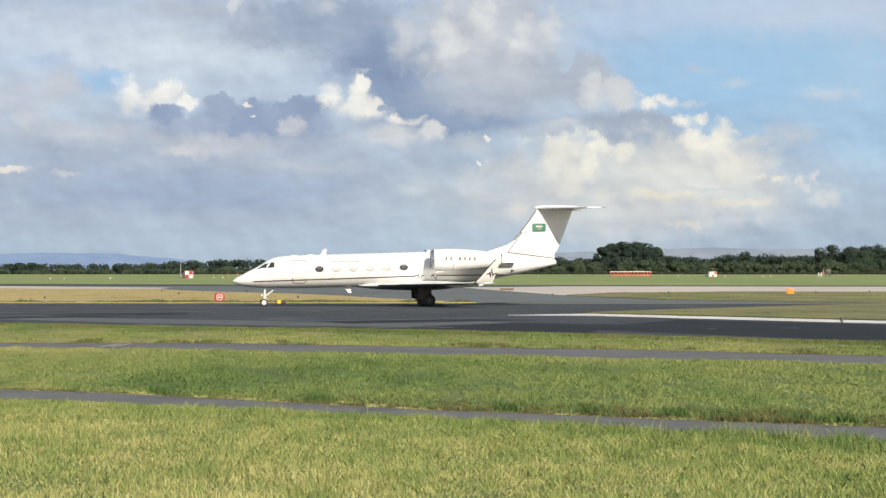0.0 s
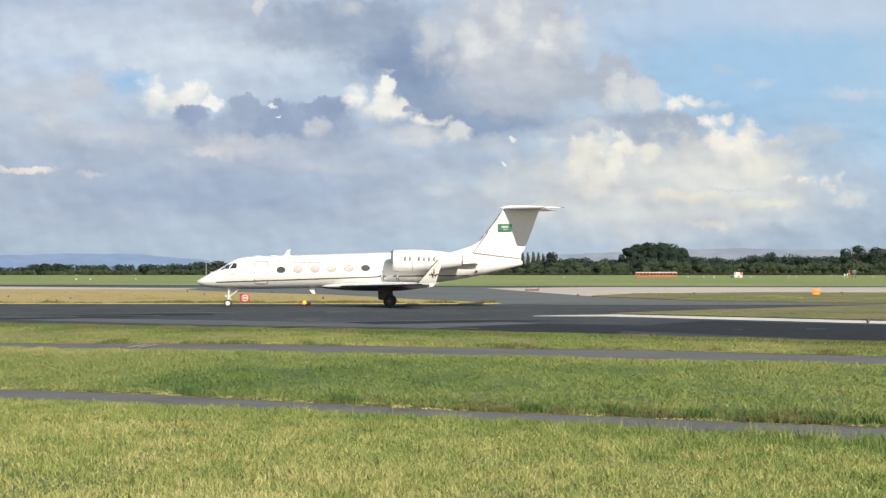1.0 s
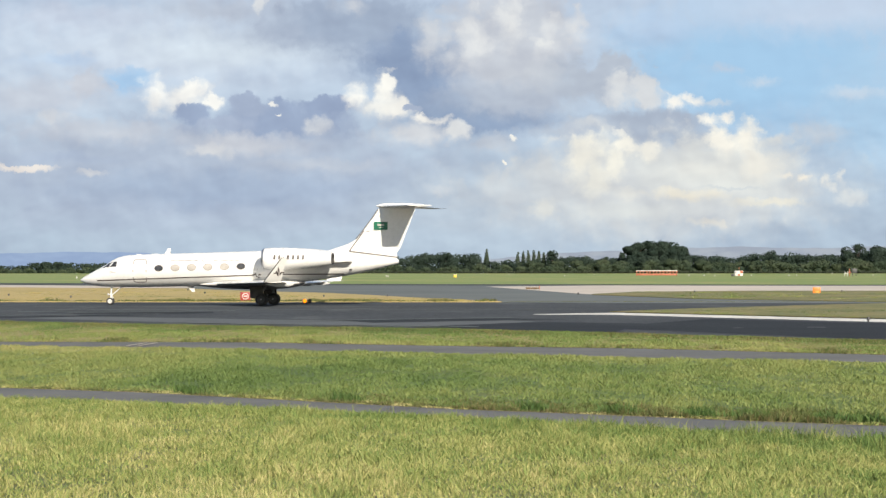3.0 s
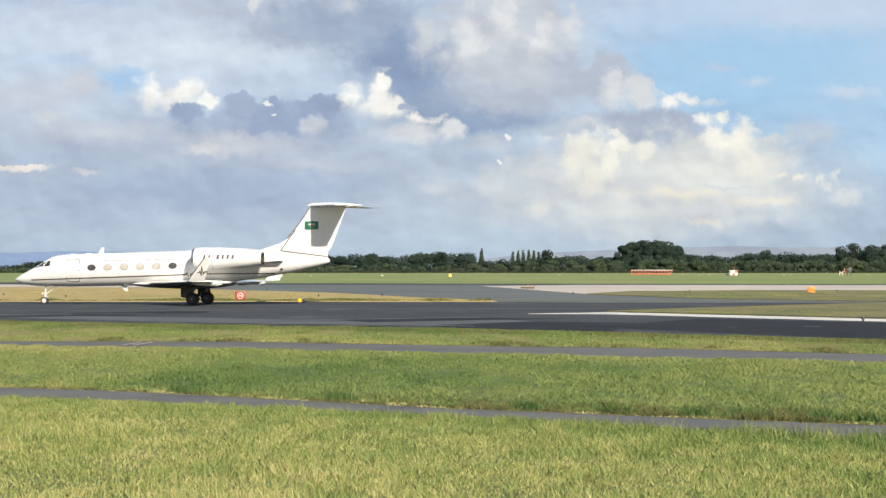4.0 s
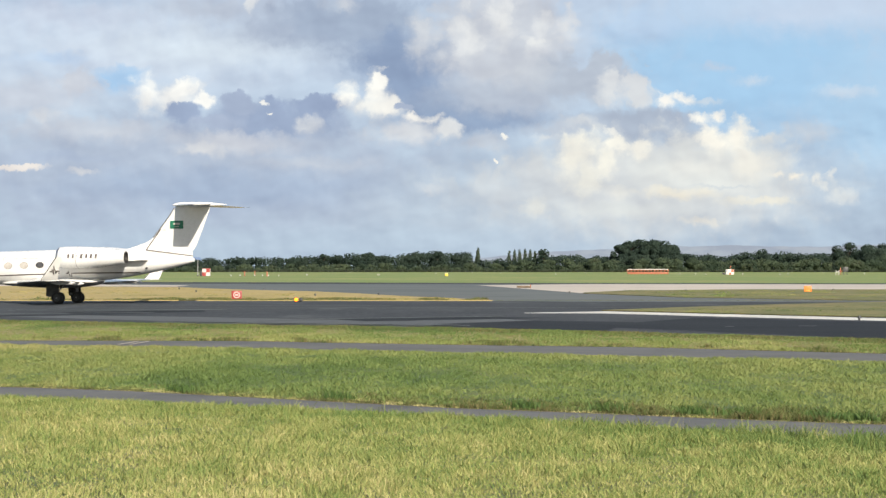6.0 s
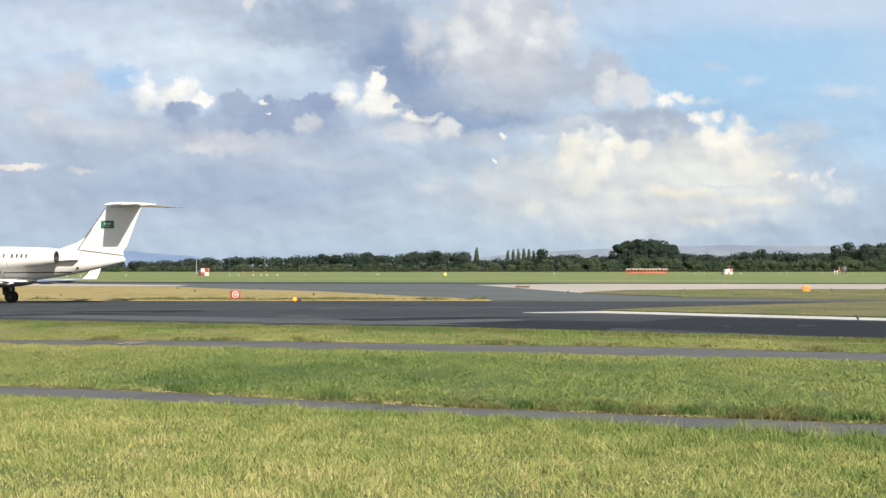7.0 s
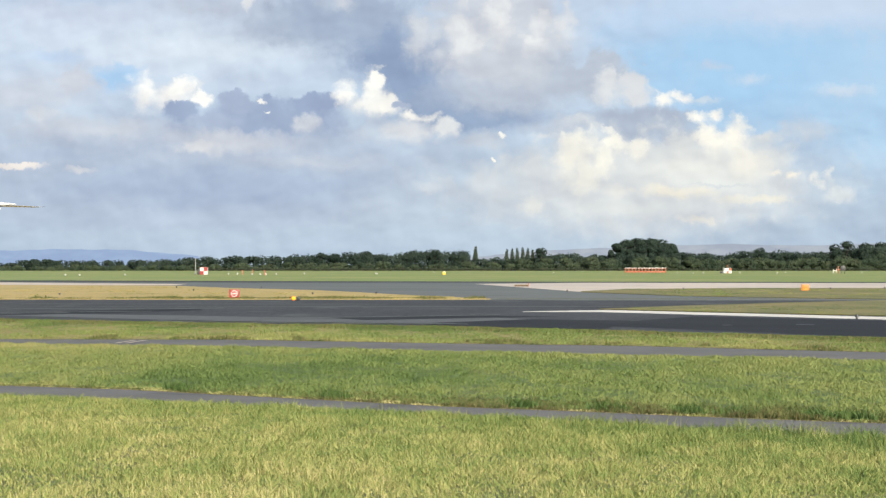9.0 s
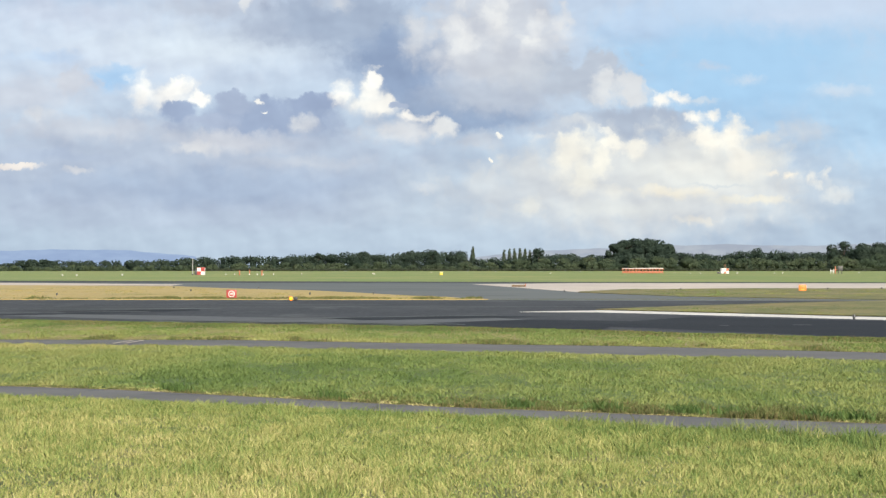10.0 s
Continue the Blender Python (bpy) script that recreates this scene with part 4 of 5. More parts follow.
def build_jet():
    jet = tagged(new("private_jet"), "white twin-engined business jet with T-tail taxiing on asphalt", "aircraft")
    xs = sorted(set(list(np.linspace(-14.09, -9.5, 26)) + list(np.linspace(-9.5, 3.6, 20)) + list(np.linspace(3.6, 9.85, 22))))
    seg = 40
    rings = []
    for x in xs:
        zc, rz, ry = hull(x)
        rings.append([(x, ry * math.sin(2 * math.pi * i / seg), zc + rz * math.cos(2 * math.pi * i / seg)) for i in range(seg)])
    body = part("fuselage", loft(rings), M["white"], jet)

    # cabin windows, blinds down in the middle four
    for side in (-1, 1):
        for i, x in enumerate(WINDOWS):
            z = 2.72 + 0.0215 * (x + 7.77)
            part("window_rim", skin_patch(ellipse(x, z, 0.345, 0.255), 0.010, side), M["seam"], body, "thin grey rim")
            part("window", skin_patch(ellipse(x, z, 0.305, 0.215), 0.018, side), M["glass" if i in (0, 5) else "shade"], body,
                 "dark oval glass" if i in (0, 5) else "oval pane with a cream blind down")
        # flight deck glazing
        part("side_windscreen", skin_patch([(-11.62, 2.80), (-11.08, 2.83), (-11.07, 3.20), (-11.34, 3.20)], 0.014, side), M["glass"], body, "dark cockpit side glass")
        part("windscreen", skin_patch([(-12.32, 2.70), (-11.70, 2.79), (-11.42, 3.18), (-11.78, 3.09)], 0.012, side), M["glass"], body, "dark raked cockpit glass")
        # cheat line
        pts = [(x, 1.80 + 0.034 * (x + 12.5)) for x in np.linspace(-12.6, -0.72, 40)]
        part("cheat_line", skin_line(pts, 0.085, 0.012, side), M["stripe"], body, "thin dark brown stripe")
        pts = [(x, 2.24 + 0.008 * (x + 0.72)) for x in np.linspace(0.95, 5.9, 24)]
        part("cheat_line", skin_line(pts, 0.085, 0.012, side), M["stripe"], body, "thin dark brown stripe")
        # a pulse drawn in the stripe
        for cx in (-0.46, 0.66):
            beat = [(-0.30, 0), (-0.16, 0.03), (-0.10, 0.16), (-0.04, -0.16), (0.03, 0.42), (0.10, -0.24), (0.17, 0.06), (0.30, 0.0)]
            part("pulse_line", skin_line([(cx + a, 2.22 + b) for a, b in beat], 0.09, 0.02, side), M["stripe"], body, "jagged pulse drawn in the stripe")
    # entrance door
    ring = ellipse(-9.28, 2.52, 0.50, 0.83, 36, 8.0)
    part("entrance_door", skin_patch(ellipse(-9.28, 2.52, 0.48, 0.81, 36, 8.0), 0.006, -1, 5), M["cream"], body, "closed white rounded door")
    part("door_seam", skin_line(ring + ring[:1], 0.075, 0.011), M["seam"], body, "thin grey door outline")
    # writing too small to read
    x = -6.95
    for w in (0.34, 0.09, 0.50, 0.42, 0.10, 0.36):
        part("letter_bar", skin_line([(x, 3.26), (x + w, 3.265)], 0.07, 0.012), M["seam"], body, "faint grey lettering")
        x += w + 0.05
    x = -3.75
    for w in (0.36, 0.08, 0.55, 0.40, 0.30):
        part("letter_bar", skin_line([(x, 3.30), (x + w, 3.305)], 0.06, 0.012), M["seam"], body, "faint grey lettering")
        x += w + 0.06
    crest = [(-4.42 + 0.13 * math.cos(a), 3.29 + 0.13 * math.sin(a)) for a in np.linspace(1.0, 5.3, 12)]
    part("crest", skin_line(crest, 0.045, 0.012), M["seam"], body, "faint grey crescent emblem")
    for w, zz in ((0.5, 2.36), (0.34, 2.46)):
        part("letter_bar", skin_line([(-11.6, zz), (-11.6 + w, zz + 0.06)], 0.035, 0.008), M["seam"], body, "faint grey lettering")
    # blades and probes
    bm = loft([[(-7.72, -0.03, 3.72), (-7.25, -0.03, 3.74), (-7.25, 0.03, 3.74), (-7.72, 0.03, 3.72)], [(-7.40, -0.01, 4.20), (-7.22, -0.01, 4.21), (-7.22, 0.01, 4.21), (-7.40, 0.01, 4.20)]])
    part("blade_antenna", bm, M["white"], body)
    bm = loft([[(-5.95, -0.04, 1.42), (-5.45, -0.04, 1.42), (-5.45, 0.04, 1.42), (-5.95, 0.04, 1.42)], [(-5.62, -0.03, 0.98), (-5.38, -0.03, 0.96), (-5.38, 0.03, 0.96), (-5.62, 0.03, 0.98)]])
    part("belly_antenna", bm, M["white"], body)
    for bx in (-9.6, -8.4):
        part("roof_antenna", boxed(bx - 0.22, bx + 0.22, -0.05, 0.05, hull(bx)[0] + hull(bx)[1] - 0.03, hull(bx)[0] + hull(bx)[1] + 0.03, 0.012), M["white"], body)
    part("beacon", revolve([(6.35, 0.02), (6.4, 0.07), (6.5, 0.07), (6.56, 0.02)], -0.78, 2.62, 10), M["darkmetal"], body)
    # swelling under the wing
    rings = []
    for x in np.linspace(-5.2, 2.9, 26):
        u = (x + 5.2) / 8.1
        s = math.sin(math.pi * min(1, u * 1.25) ** 0.7 * 0.5) * math.sqrt(max(0.0, 1 - max(0.0, (u - 0.62) / 0.38) ** 2))
        rings.append([(x, (0.3 + 1.12 * s) * math.cos(t), 1.62 + 0.02 * x + (0.06 + 0.42 * s) * math.sin(t) * (1 if math.sin(t) < 0 else 0.7)) for t in np.linspace(0, 2 * math.pi, 24, endpoint=False)])
    shade_below(part("belly_fairing", loft(rings), M["white"], jet, "smooth white fairing, shade painted grey below"))

    # wings, each with a winglet, flap fairings and a dark de-icing edge
    for side in (-1, 1):
        rings = []
        for f in np.linspace(0, 1, 9):
            y = 0.9 + 10.35 * f
            chord, x0, z = 6.0 - 4.75 * f ** 0.85, -3.55 + 6.05 * f, 1.56 + 0.18 * f
            rings.append([(x0 + px, side * y, z + pz) for px, pz in section(chord, 0.085 - 0.01 * f)])
        wing = shade_below(part("wing", loft(rings), M["white"], jet, "swept white wing, shade painted grey underneath"))
        rings = []
        for f in (0.0, 0.12, 0.3, 0.65, 1.0):
            y = 11.20 + 0.12 * min(f * 6, 1) + 0.52 * f
            chord, x0, z = 1.22 - 0.86 * f, 2.25 + 1.38 * f, 1.74 + 1.66 * f
            rings.append([(x0 + px, side * (y + pz), z) for px, pz in section(chord, 0.08)])
        winglet = part("winglet", loft(rings), M["cream"], wing, "upswept white winglet")
        at = lambda px, pz, s=side: s * (11.36 + 0.52 * (pz - 1.74) / 1.66)
        beat = [(3.02, 2.36), (3.16, 2.37), (3.22, 2.52), (3.30, 2.18), (3.38, 2.78), (3.47, 2.24), (3.54, 2.42), (3.75, 2.40)]
        part("pulse_line", skin_line(beat, 0.075, 0.03, side, at), M["stripe"], winglet, "jagged dark pulse line")
        edge = [(2.24 + 1.38 * f, side * (11.20 + 0.12 * min(f * 6, 1) + 0.52 * f), 1.74 + 1.66 * f) for f in (0, 0.3, 0.65, 1)]
        bm = bmesh.new()
        for a, b in zip(edge, edge[1:]):
            add_rod(bm, a, b, 0.032, 0.032, 8)
        part("leading_edge", bm, M["darkmetal"], winglet, "dark metal leading edge")
        for y in (4.2, 7.4):
            f = (y - 0.9) / 10.35
            xe = -3.55 + 6.05 * f + (6.0 - 4.75 * f ** 0.85)
            part("flap_fairing", revolve([(xe - 1.5, 0.02), (xe - 1.0, 0.09), (xe - 0.2, 0.10), (xe + 0.3, 0.02)], side * y, 1.46 + 0.18 * f, 10, 1.5), M["white"], wing)

    # engines on stub pylons
    for side in (-1, 1):
        y, z = side * 2.30, 3.40
        pod = lambda prof: revolve([(px - 0.27, r) for px, r in prof], side * 2.30, 3.40)
        prof = [(0.62, 0.60), (0.55, 0.66), (0.58, 0.715), (0.75, 0.765), (1.3, 0.80), (2.4, 0.80), (3.4, 0.75), (4.5, 0.63), (5.3, 0.50), (5.62, 0.45), (5.62, 0.40), (4.9, 0.40)]
        eng = part("engine", pod(prof), M["white"], jet, "long white jet engine pod")
        part("intake_lip", pod([(0.66, 0.60), (0.50, 0.635), (0.50, 0.685), (0.56, 0.735), (0.68, 0.765), (0.68, 0.74)]), M["metal"], eng, "bare metal intake lip")
        part("fan", pod([(0.95, 0.02), (1.05, 0.16), (1.2, 0.20), (1.22, 0.61), (1.3, 0.61)]), M["darkmetal"], eng, "dark fan")
        part("exhaust", pod([(4.8, 0.40), (5.66, 0.425), (5.70, 0.44), (5.70, 0.38), (5.0, 0.30), (5.0, 0.02)]), M["darkmetal"], eng, "sooty exhaust nozzle")
        part("pod_seam", pod([(2.05, 0.79), (2.05, 0.806), (2.08, 0.806), (2.08, 0.79)]), M["seam"], eng)
        # registration too near to a number plate to be lettered
        flat = lambda px, pz, s=side: s * (2.30 + math.sqrt(max(0.01, 0.80 ** 2 - (pz - 3.40) ** 2)) - 0.012 * max(0, px - 2.4) * 4)
        x = 1.15
        for i, w in enumerate((0.24, 0.22, 0.14, 0.28, 0.22, 0.24, 0.24)):
            h = (0.30, 0.30, 0.06, 0.30, 0.30, 0.30, 0.30)[i]
            part("letter_bar", skin_line([(x + w * 0.38, 3.50 - h / 2), (x + w * 0.55, 3.50 + h / 2)], w * 0.60, 0.03, side, flat), M["lettering"], eng, "grey registration bar")
            x += w + 0.125
        rings = []
        for yy in (0.75, 1.2, 1.65):
            rings.append([(1.9 + px * 1.0, side * yy, 3.22 + pz) for px, pz in section(4.6, 0.10)])
        part("pylon", loft(rings), M["white"], jet)
        part("pylon_tail", loft([[(4.6 + px, side * yy, 3.18 + pz) for px, pz in section(2.0, 0.09)] for yy in (0.6, 1.5)]), M["cream"], jet)

    # fin with a dorsal fillet
    def fin_ring(z, x0, x1, t):
        return [(x0 + px, pz, z) for px, pz in section(x1 - x0, t)]
    rings = [fin_ring(3.25, 3.3, 9.75, 0.035), fin_ring(3.86, 4.2, 9.72, 0.05), fin_ring(4.18, 5.2, 9.97, 0.06), fin_ring(4.5, 6.15, 10.10, 0.075), fin_ring(4.85, 6.72, 10.24, 0.09),
             fin_ring(5.6, 7.32, 10.53, 0.095), fin_ring(6.4, 7.93, 10.83, 0.095), fin_ring(7.05, 8.35, 11.07, 0.095), fin_ring(7.30, 8.6, 11.1, 0.085)]
    fin = part("fin", loft(rings), M["white"], jet, "tall swept white tail fin")
    fz = [3.25, 4.18, 4.85, 5.6, 7.05]
    fx0, fx1, ft = [3.3, 5.3, 6.72, 7.32, 8.35], [9.75, 9.97, 10.24, 10.53, 11.07], [0.035, 0.06, 0.09, 0.095, 0.095]

    def fin_y(px, pz):
        a, b, t = np.interp(pz, fz, fx0), np.interp(pz, fz, fx1), np.interp(pz, fz, ft)
        u = min(max((px - a) / (b - a), 0.001), 1)
        return 5 * t * (0.2969 * math.sqrt(u) - 0.126 * u - 0.3516 * u * u + 0.2843 * u ** 3 - 0.1036 * u ** 4) * (b - a)
    for side in (-1, 1):
        fy = lambda px, pz, s=side: s * fin_y(px, pz)
        part("rudder_seam", skin_line([(6.22 + 1.08 * f, 3.96 + 1.50 * f) for f in np.linspace(0, 1, 12)], 0.07, 0.012, side, fy), M["stripe"], fin, "dark seam line")
        part("rudder_seam", skin_line([(6.22 + 3.50 * f, 3.96 - 0.44 * f) for f in np.linspace(0, 1, 14)], 0.06, 0.012, side, lambda px, pz, s=side: s * max(fin_y(px, pz), abs(side_y(px, pz)))), M["stripe"], fin, "dark seam line")
        pan = [(8.05, 5.52), (9.05, 5.52), (9.05, 6.10), (8.05, 6.10)]
        bm = loft([[(px, fy(px, pz) + side * o, pz) for px, pz in pan] for o in (0.0, 0.045)])
        flag = part("flag_panel", bm, M["green"], fin, "green flag panel with white bars", False)
        for a, b, zz, hh in ((8.30, 8.80, 5.87, 0.14), (8.40, 8.74, 5.68, 0.045)):
            bm = loft([[(px, fy(8.4, 5.8) + side * o, pz) for px, pz in ((a, zz - hh / 2), (b, zz - hh / 2), (b, zz + hh / 2), (a, zz + hh / 2))] for o in (0.03, 0.062)])
            part("flag_bar", bm, M["shade"], flag, "pale bar", False)
        part("letter_bar", skin_line([(7.45, 5.42), (7.72, 5.42)], 0.05, 0.012, side, fy), M["seam"], fin, "small grey bar")
    bm = bmesh.new()
    for a, b in zip([(6.70, 4.85), (7.30, 5.6), (7.91, 6.4)], [(7.30, 5.6), (7.91, 6.4), (8.33, 7.03)]):
        add_rod(bm, (a[0], 0, a[1]), (b[0], 0, b[1]), 0.05, 0.05, 10)
    part("leading_edge", bm, M["underside"], fin, "dark grey leading edge strip")
    part("fin_light", boxed(7.0, 7.12, -0.06, 0.06, 5.22, 5.32, 0.02), M["metal"], fin)
    # tailplane and its bullet
    part("tail_bullet", revolve([(8.2, 0.03), (8.45, 0.16), (8.9, 0.23), (10.2, 0.24), (11.2, 0.18), (12.15, 0.05), (12.3, 0.02)], 0, 7.27, 16, 0.85), M["white"], jet)
    for side in (-1, 1):
        rings = []
        for f in np.linspace(0, 1, 6):
            chord, x0 = 2.75 - 1.55 * f, 8.40 + 2.85 * f
            rings.append([(x0 + px, side * (0.05 + 4.83 * f), 7.23 - 0.05 * f + pz) for px, pz in section(chord, 0.095)])
        stab = part("tailplane", loft(rings), M["white"], jet, "swept white tailplane")
        part("discharge_wick", rod((12.40, side * 4.8, 7.18), (12.7, side * 4.8, 7.18), 0.012, 0.006, 6), M["darkmetal"], stab)

    # undercarriage
    nose = part("nose_leg", add_rod(rod((-11.72, 0, 1.35), (-11.80, 0, 0.30), 0.075, 0.06), (-11.80, -0.2, 0.26), (-11.80, 0.2, 0.26), 0.04), M["white"], jet, "white nose leg")
    part("drag_brace", rod((-10.9, 0, 1.35), (-11.72, 0, 0.72), 0.04), M["white"], nose)
    part("torque_link", add_rod(rod((-11.80, 0, 0.78), (-11.58, 0, 0.55), 0.03), (-11.58, 0, 0.55), (-11.78, 0, 0.36), 0.03), M["white"], nose)
    part("taxi_light", revolve([(-12.02, 0.09), (-11.95, 0.10), (-11.86, 0.04)], 0, 0.78, 12), M["signwhite"], nose)

    def wheel(x, y, r, w, rim_mat):
        """A wheel about its own axle; its rim carries the tyre."""
        hub = []
        for yy, rr in ((-w * 0.42, 0.25 * r), (-w * 0.40, 0.60 * r), (-w * 0.20, 0.66 * r), (w * 0.20, 0.66 * r), (w * 0.40, 0.60 * r), (w * 0.42, 0.25 * r)):
            hub.append([(rr * math.cos(t), yy, rr * math.sin(t)) for t in np.linspace(0, 2 * math.pi, 24, endpoint=False)])
        bm = loft(hub)
        for k in range(6):
            t = k * math.pi / 3
            add_box(bm, 0.40 * r * math.cos(t) - 0.03, 0.40 * r * math.cos(t) + 0.03, -w * 0.46, w * 0.46, 0.40 * r * math.sin(t) - 0.03, 0.40 * r * math.sin(t) + 0.03)
        rim = part("wheel", bm, rim_mat, jet)
        rim.location = (x, y, r)
        prof = [(-0.30, 0.62), (-0.46, 0.70), (-0.50, 0.82), (-0.42, 0.94), (-0.2, 1.0), (0.2, 1.0), (0.42, 0.94), (0.50, 0.82), (0.46, 0.70), (0.30, 0.62)]
        rows = [[(r * rr * math.cos(t), w * yy, r * rr * math.sin(t)) for t in np.linspace(0, 2 * math.pi, 32, endpoint=False)] for yy, rr in prof]
        part("tyre", loft(rows, caps=False), M["tyre"], rim, "black rubber tyre")
        return rim, (x, y, r)

    wheels = [wheel(-11.80, s * 0.16, 0.27, 0.17, M["signwhite"]) for s in (-1, 1)]
    for side in (-1, 1):
        y = side * 2.08
        leg = part("main_leg", add_rod(rod((0.02, y, 1.5), (0.12, y, 0.45), 0.13, 0.10), (0.12, y - 0.36, 0.44), (0.12, y + 0.36, 0.44), 0.06), M["gear"], jet, "grey main leg")
        part("side_brace", rod((0.2, side * 1.1, 1.4), (0.1, y, 0.85), 0.06), M["gear"], leg)
        part("trailing_link", rod((-0.45, y, 0.75), (0.12, y, 0.44), 0.09, 0.08), M["gear"], leg)
        # dark doors and rims: the wing's shade is put into their colour
        part("gear_door", loft([[(-0.72, y + side * 0.20 + o, 1.42), (0.25, y + side * 0.20 + o, 1.42), (0.28, y + side * 0.30 + o, 0.78), (-0.35, y + side * 0.32 + o, 0.50), (-0.70, y + side * 0.30 + o, 0.58)] for o in (-0.02, 0.02)]),
             M["darkmetal"], leg, "leg door darkened with wing shade", False)
        for d in (-0.24, 0.24):
            wheels.append(wheel(0.12, y + d, 0.44, 0.25, M["dark"]))
    return jet, wheels


JET, WHEELS = build_jet()


# ------------------------------------------------------------------ airfield furniture
def thing(name, x, y, label, category, group="", turn=0):
    ob = tagged(new(name), label, category, group)
    ob.matrix_basis = pose(x, y, 0, 0, 0, turn)
    return ob


def arc_band(r0, r1, a0, a1, y0, y1, cz, k=18):
    ts = np.linspace(a0, a1, k)
    return loft([[(r * math.cos(t), y, cz + r * math.sin(t)) for r, y in ((r0, y0), (r1, y0), (r1, y1), (r0, y1))] for t in ts])


def build_furniture():
    # red no-entry board by the taxiway
    s = thing("no_entry_sign", -17.25, 199.5, "red board with white ring and bar on short legs", "sign")
    part("board", boxed(-0.42, 0.42, 0, 0.16, 0.10, 0.78, 0.02), M["signred"], s, "red board")
    part("ring", arc_band(0.205, 0.265, 0.0, 2 * math.pi, -0.02, 0.01, 0.44, 28), M["signwhite"], s, "white ring")
    part("bar", boxed(-0.14, 0.14, -0.025, 0.01, 0.39, 0.49, 0.01), M["signwhite"], s, "white bar")
    for x in (-0.3, 0.3):
        part("leg", rod((x, 0.08, -0.05), (x, 0.08, 0.14), 0.04), M["metal"], s)
    # pair of amber guard lamps
    s = thing("guard_light", -11.45, 187.0, "amber guard light with one lamp lit, at the taxiway edge", "light")
    part("bracket", add_box(boxed(-0.32, 0.32, 0.02, 0.14, 0.04, 0.14, 0.01), -0.06, 0.06, 0.02, 0.14, -0.05, 0.08), M["dark"], s)
    for x, m, label in ((-0.17, M["lamp"], "glowing yellow lamp"), (0.20, M["dark"], "unlit lamp")):
        head = part("lamp_head", rod((x, 0.16, 0.22), (x, -0.04, 0.22), 0.13, 0.15, 18), M["orange"] if x < 0 else M["dark"], s, "round lamp housing")
        lens = bmesh.new()
        bmesh.ops.create_uvsphere(lens, u_segments=16, v_segments=10, radius=0.135, matrix=Matrix.Translation((x, -0.04, 0.22)) @ Matrix.Diagonal((1, 0.5, 1, 1)))
        part("lens", lens, m, head, label)
    # orange board by the runway
    s = thing("orange_board", 39.1, 266.0, "bright orange board on a grass island", "sign")
    part("board", boxed(-0.42, 0.42, 0, 0.14, 0.08, 0.72, 0.02), M["orange"], s)
    part("bar", boxed(-0.22, 0.22, -0.015, 0.01, 0.18, 0.24, 0.005), M["yellow"], s, "pale bar")
    for x in (-0.3, 0.3):
        part("leg", rod((x, 0.07, -0.05), (x, 0.07, 0.12), 0.04), M["metal"], s)
    # checkered hut and mast
    s = thing("checkered_hut", -85.0, 859.0, "red and white checkered equipment hut on grass", "hut")
    part("body", boxed(-1.35, 1.35, 0, 2.4, 0, 2.55, 0.03), M["signwhite"], s, "white hut walls")
    for x0, z0 in ((-1.35, 0.02), (0.0, 1.28)):
        part("red_panel", boxed(x0, x0 + 1.34, -0.03, 0.02, z0, z0 + 1.25), M["signred"], s, "red square panel")
    part("side_cabinet", boxed(-2.3, -1.4, 0.3, 1.8, 0, 1.9, 0.03), M["dark"], s, "dark cabinet")
    part("roof", boxed(-1.45, 1.45, -0.1, 2.5, 2.55, 2.68, 0.03), M["signred"], s, "red flat roof")
    s = thing("pole_mast", -87.9, 859.0, "slim pale grey pole beside a checkered hut", "mast")
    part("pole", rod((0, 0, 0), (0, 0, 5.9), 0.16, 0.11), M["gear"], s)
    part("base", boxed(-0.3, 0.3, -0.3, 0.3, 0, 0.35, 0.03), M["dark"], s)
    # localizer aerial array
    s = thing("aerial_array", 86.9, 1064.0, "long orange-red frame of aerials on grass", "antenna array")
    part("top_beam", boxed(-8.9, 8.9, -0.2, 0.3, 2.18, 2.42, 0.03), M["signwhite"], s, "pale top beam")
    part("lower_rail", boxed(-8.9, 8.9, 0.1, 0.3, 0.35, 1.05, 0.02), M["redorange"], s, "orange lower rail")
    for i in range(13):
        x = -8.7 + 17.4 * i / 12
        post = part("post", boxed(x - 0.16, x + 0.16, -0.1, 0.25, 0, 2.2, 0.03), M["redorange"], s, "orange post")
        part("aerial", boxed(x - 0.45, x + 0.45, -0.6, -0.2, 1.66, 2.05, 0.03), M["redorange"], post, "orange aerial box")
    # pale hut with red panels
    s = thing("equipment_hut", 122.6, 1064.0, "small white hut with red panels and a roof mast", "hut")
    part("body", boxed(-1.75, 1.75, 0, 2.6, 0, 2.3, 0.03), M["signwhite"], s)
    part("red_panel", boxed(0.5, 1.7, -0.03, 0.02, 1.15, 2.25), M["redorange"], s, "orange-red panel")
    part("red_panel", boxed(-0.4, 0.5, -0.03, 0.02, 0.05, 0.9), M["redorange"], s, "orange-red panel")
    part("red_panel", boxed(-1.75, -1.0, -0.03, 0.02, 1.2, 2.2), M["gear"], s, "grey panel")
    part("mast", add_rod(rod((0.25, 1, 2.3), (0.25, 1, 3.9), 0.07), (-0.3, 1, 3.3), (0.8, 1, 3.6), 0.06), M["redorange"], s)
    part("cabinet", boxed(-3.2, -2.0, 0.4, 1.4, 0, 0.9, 0.03), M["dark"], s)
    # low rust-coloured barrier on the runway's rim
    s = thing("low_barrier", 10.2, 329.0, "low rust-brown segmented barrier on pale concrete", "barrier", turn=-12)
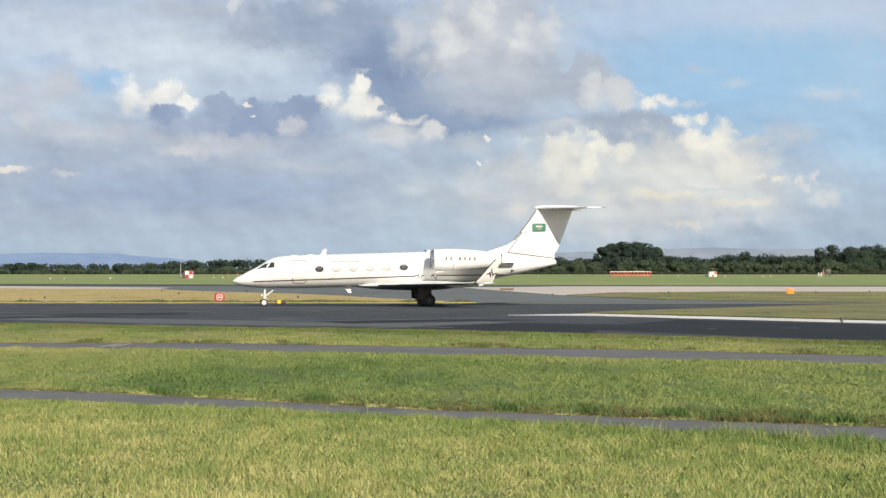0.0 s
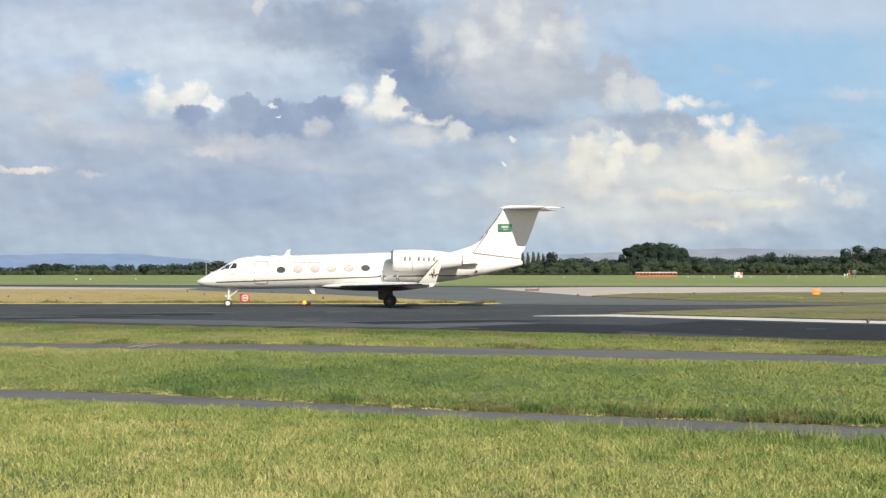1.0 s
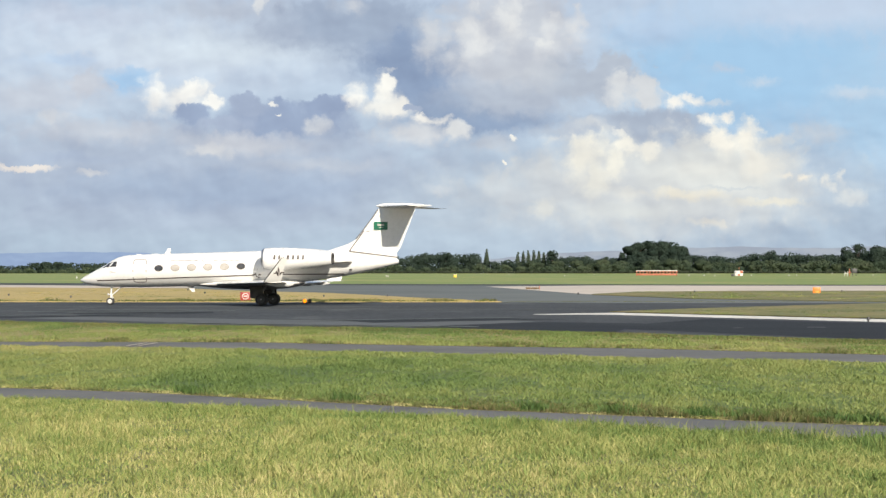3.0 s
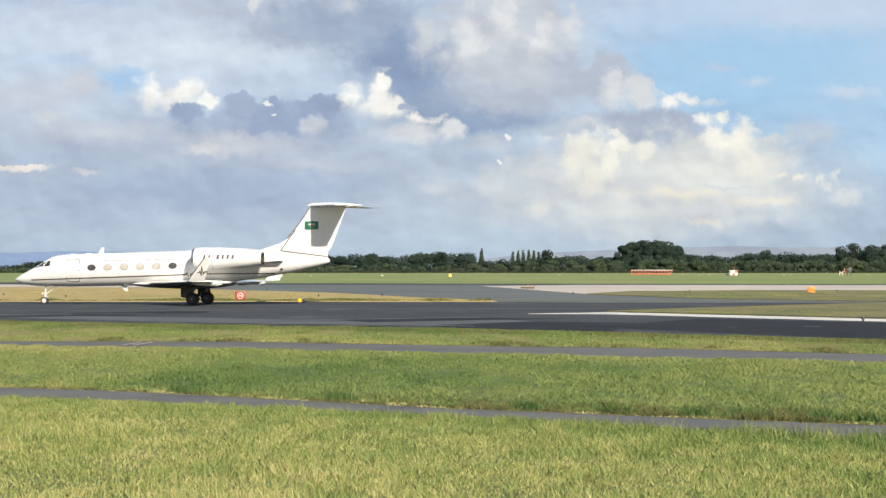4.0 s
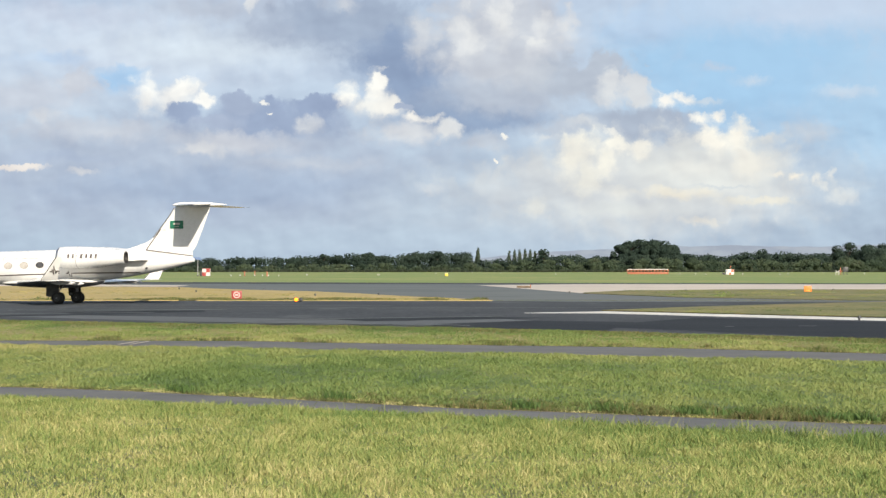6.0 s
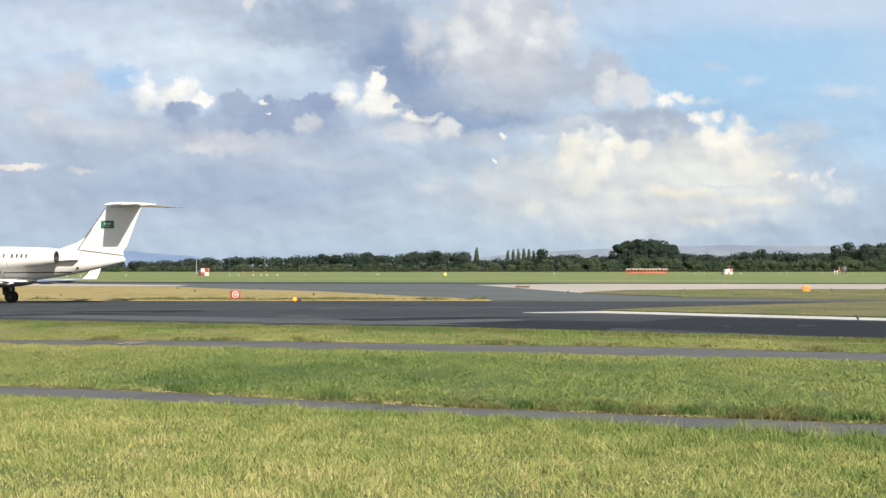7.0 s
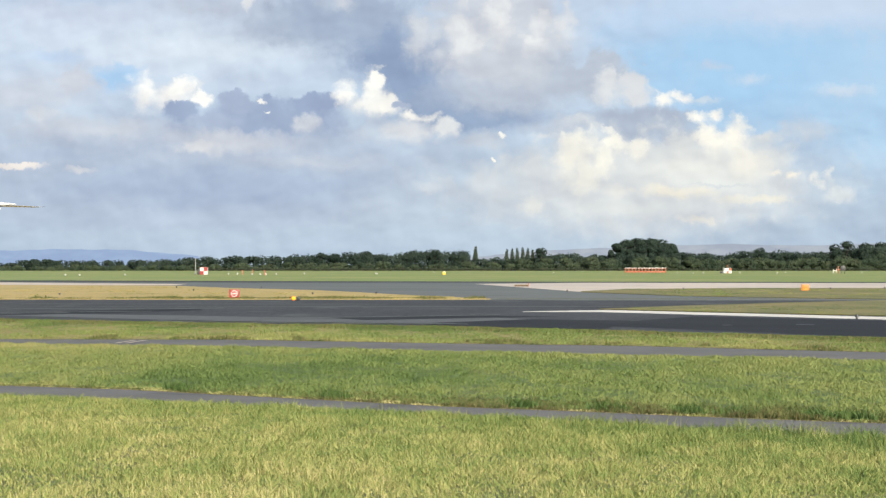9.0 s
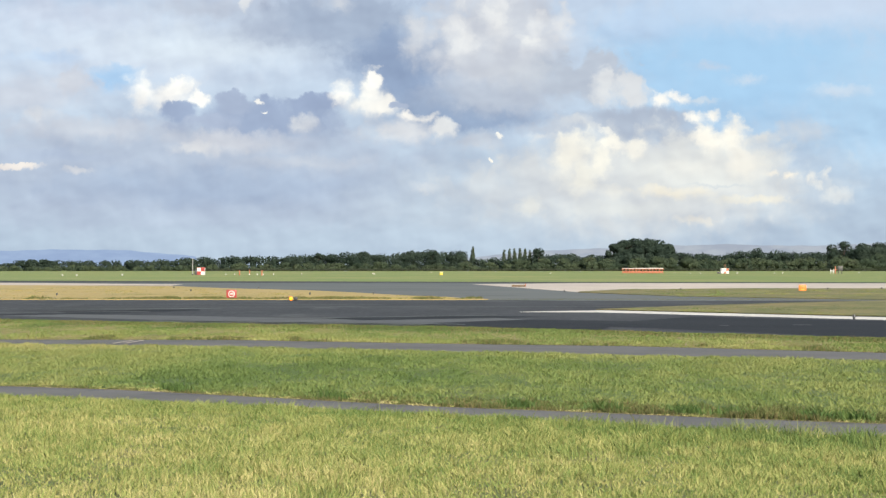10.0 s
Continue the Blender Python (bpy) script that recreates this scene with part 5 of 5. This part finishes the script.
    for i in range(5):
        part("segment", boxed(-0.95 + 0.38 * i, -0.60 + 0.38 * i, -0.1, 0.1, 0, 0.26, 0.02), M["soil"], s, "rust-brown block")
    part("post", boxed(0.86, 0.96, -0.08, 0.08, 0, 0.48, 0.01), M["redorange"], s, "short red post")
    # yellow box, white and red markers on the field
    s = thing("marker_box", -0.6, 859.0, "yellow marker box on grass", "marker")
    part("body", boxed(-0.55, 0.55, 0, 0.8, 0, 0.95, 0.05), M["yellow"], s)
    part("lid", boxed(-0.6, 0.6, -0.05, 0.85, 0.95, 1.05, 0.02), M["signwhite"], s)
    white = thing("edge_marker", -115.9, 745.0, "small white marker box on grass", "marker", "field markers")
    part("body", boxed(-0.19, 0.19, 0, 0.3, 0.10, 0.52, 0.03), M["signwhite"], white)
    part("foot", boxed(-0.15, 0.15, 0.1, 0.3, 0, 0.16), M["dark"], white)
    for x, y, in ((-111.6, 745), (-74.6, 840), (-71.5, 840), (-66.5, 840), (-63, 830), (-61, 830), (-57.5, 830), (-26.7, 930), (-25.3, 900), (105.8, 1117), (102.7, 1016), (107.0, 1016), (127.5, 1060),
                  (190, 1117), (44, 1000), (73, 1300), (30, 1400), (108, 1450), (-60, 1500), (15, 1500), (160, 1400), (230, 1500), (-6, 1200), (150, 1080), (137, 1010), (-101, 770), (-52, 900)):
        copy_thing(white, pose(x, y, 0))
    red = thing("red_marker", -70.3, 845.0, "slim orange-red marker post on grass", "marker", "red markers")
    part("post", boxed(-0.18, 0.18, 0, 0.3, 0, 1.35, 0.03), M["redorange"], red)
    part("cap", boxed(-0.30, 0.30, -0.05, 0.35, 1.35, 1.6, 0.03), M["redorange"], red)
    copy_thing(red, pose(-59.6, 805, 0) )
    copy_thing(red, pose(-83, 1050, 0))
    # lattice by the far right of the field
    s = thing("monitor_aerial", 162.0, 1015.0, "white lattice stand with red mast and dark cabinet", "antenna")
    for x in (-1.3, -0.1):
        part("stand_leg", rod((x, 0, 0), (x + 0.25, 0, 2.0), 0.12), M["signwhite"], s, "white leg")
    part("crossbar", boxed(-1.3, 0.3, -0.1, 0.1, 1.15, 1.4), M["signwhite"], s, "white crossbar")
    part("red_mast", boxed(0.65, 0.95, -0.1, 0.1, 0, 3.1, 0.02), M["redorange"], s, "orange-red mast")
    part("red_arm", boxed(0.3, 1.6, -0.08, 0.08, 1.5, 1.75, 0.02), M["redorange"], s, "orange-red arm")
    part("cabinet", boxed(1.9, 3.9, 0.2, 1.6, 1.3, 3.2, 0.05), M["dark"], s, "dark cabinet")
    for x in (2.2, 3.6):
        part("cabinet_leg", boxed(x - 0.1, x + 0.1, 0.5, 1.2, 0, 1.3), M["dark"], s)
    # small dark and pale edge lights on the islands
    lamp = thing("edge_light", 12.7, 256.0, "small dark taxiway edge light on a stake", "light", "edge lights")
    part("head", rod((0, 0, 0.10), (0, 0, 0.24), 0.10, 0.07, 10), M["dark"], lamp)
    part("stake", rod((0, 0, -0.02), (0, 0, 0.13), 0.05), M["dark"], lamp)
    for x, y in ((26.9, 277), (44.5, 283), (52, 290), (-6.6, 232), (-22, 292), (-27, 262), (-44, 240), (-35.2, 223), (20.5, 122), (-12.4, 228), (-33, 300)):
        copy_thing(lamp, pose(x, y, 0.03 if y > 150 else 0))


build_furniture()


# ------------------------------------------------------------------ what moves
def motions():
    # seconds, x and y between the main wheels, heading away from broadside in degrees
    run = ((0.0, -0.51, 180.4, -6.71), (0.5, -2.75, 180.1, -3.5), (1.0, -4.99, 179.85, -0.38), (1.5, -7.31, 179.75, 2.3), (2.0, -9.55, 179.7, 4.6),
           (2.5, -11.75, 179.75, 6.5), (4.0, -18.65, 180.2, 9.2), (4.5, -20.98, 180.4, 9.86), (5.0, -23.32, 180.55, 10.4), (5.5, -25.76, 180.75, 10.86),
           (7.0, -33.3, 182.0, 12.2), (7.5, -35.85, 182.5, 12.5), (8.0, -38.48, 183.1, 12.8), (8.5, -41.19, 183.7, 13.0), (10.0, -49.08, 185.5, 13.2))
    walk(JET, [(t, pose(x, y, 0, 0, 0, -turn)) for t, x, y, turn in run])
    times = [r[0] for r in run]
    gone = [0.0]
    for a, b in zip(run, run[1:]):
        gone.append(gone[-1] + math.hypot(b[1] - a[1], b[2] - a[2]))
    for rim, (x, y, r) in WHEELS:
        rows = []
        for i in range(151):
            t = i / 15
            rows.append((t, pose(x, y, r) @ Matrix.Rotation(-float(np.interp(t, times, gone)) / r, 4, "Y")))
        walk(rim, rows)


motions()
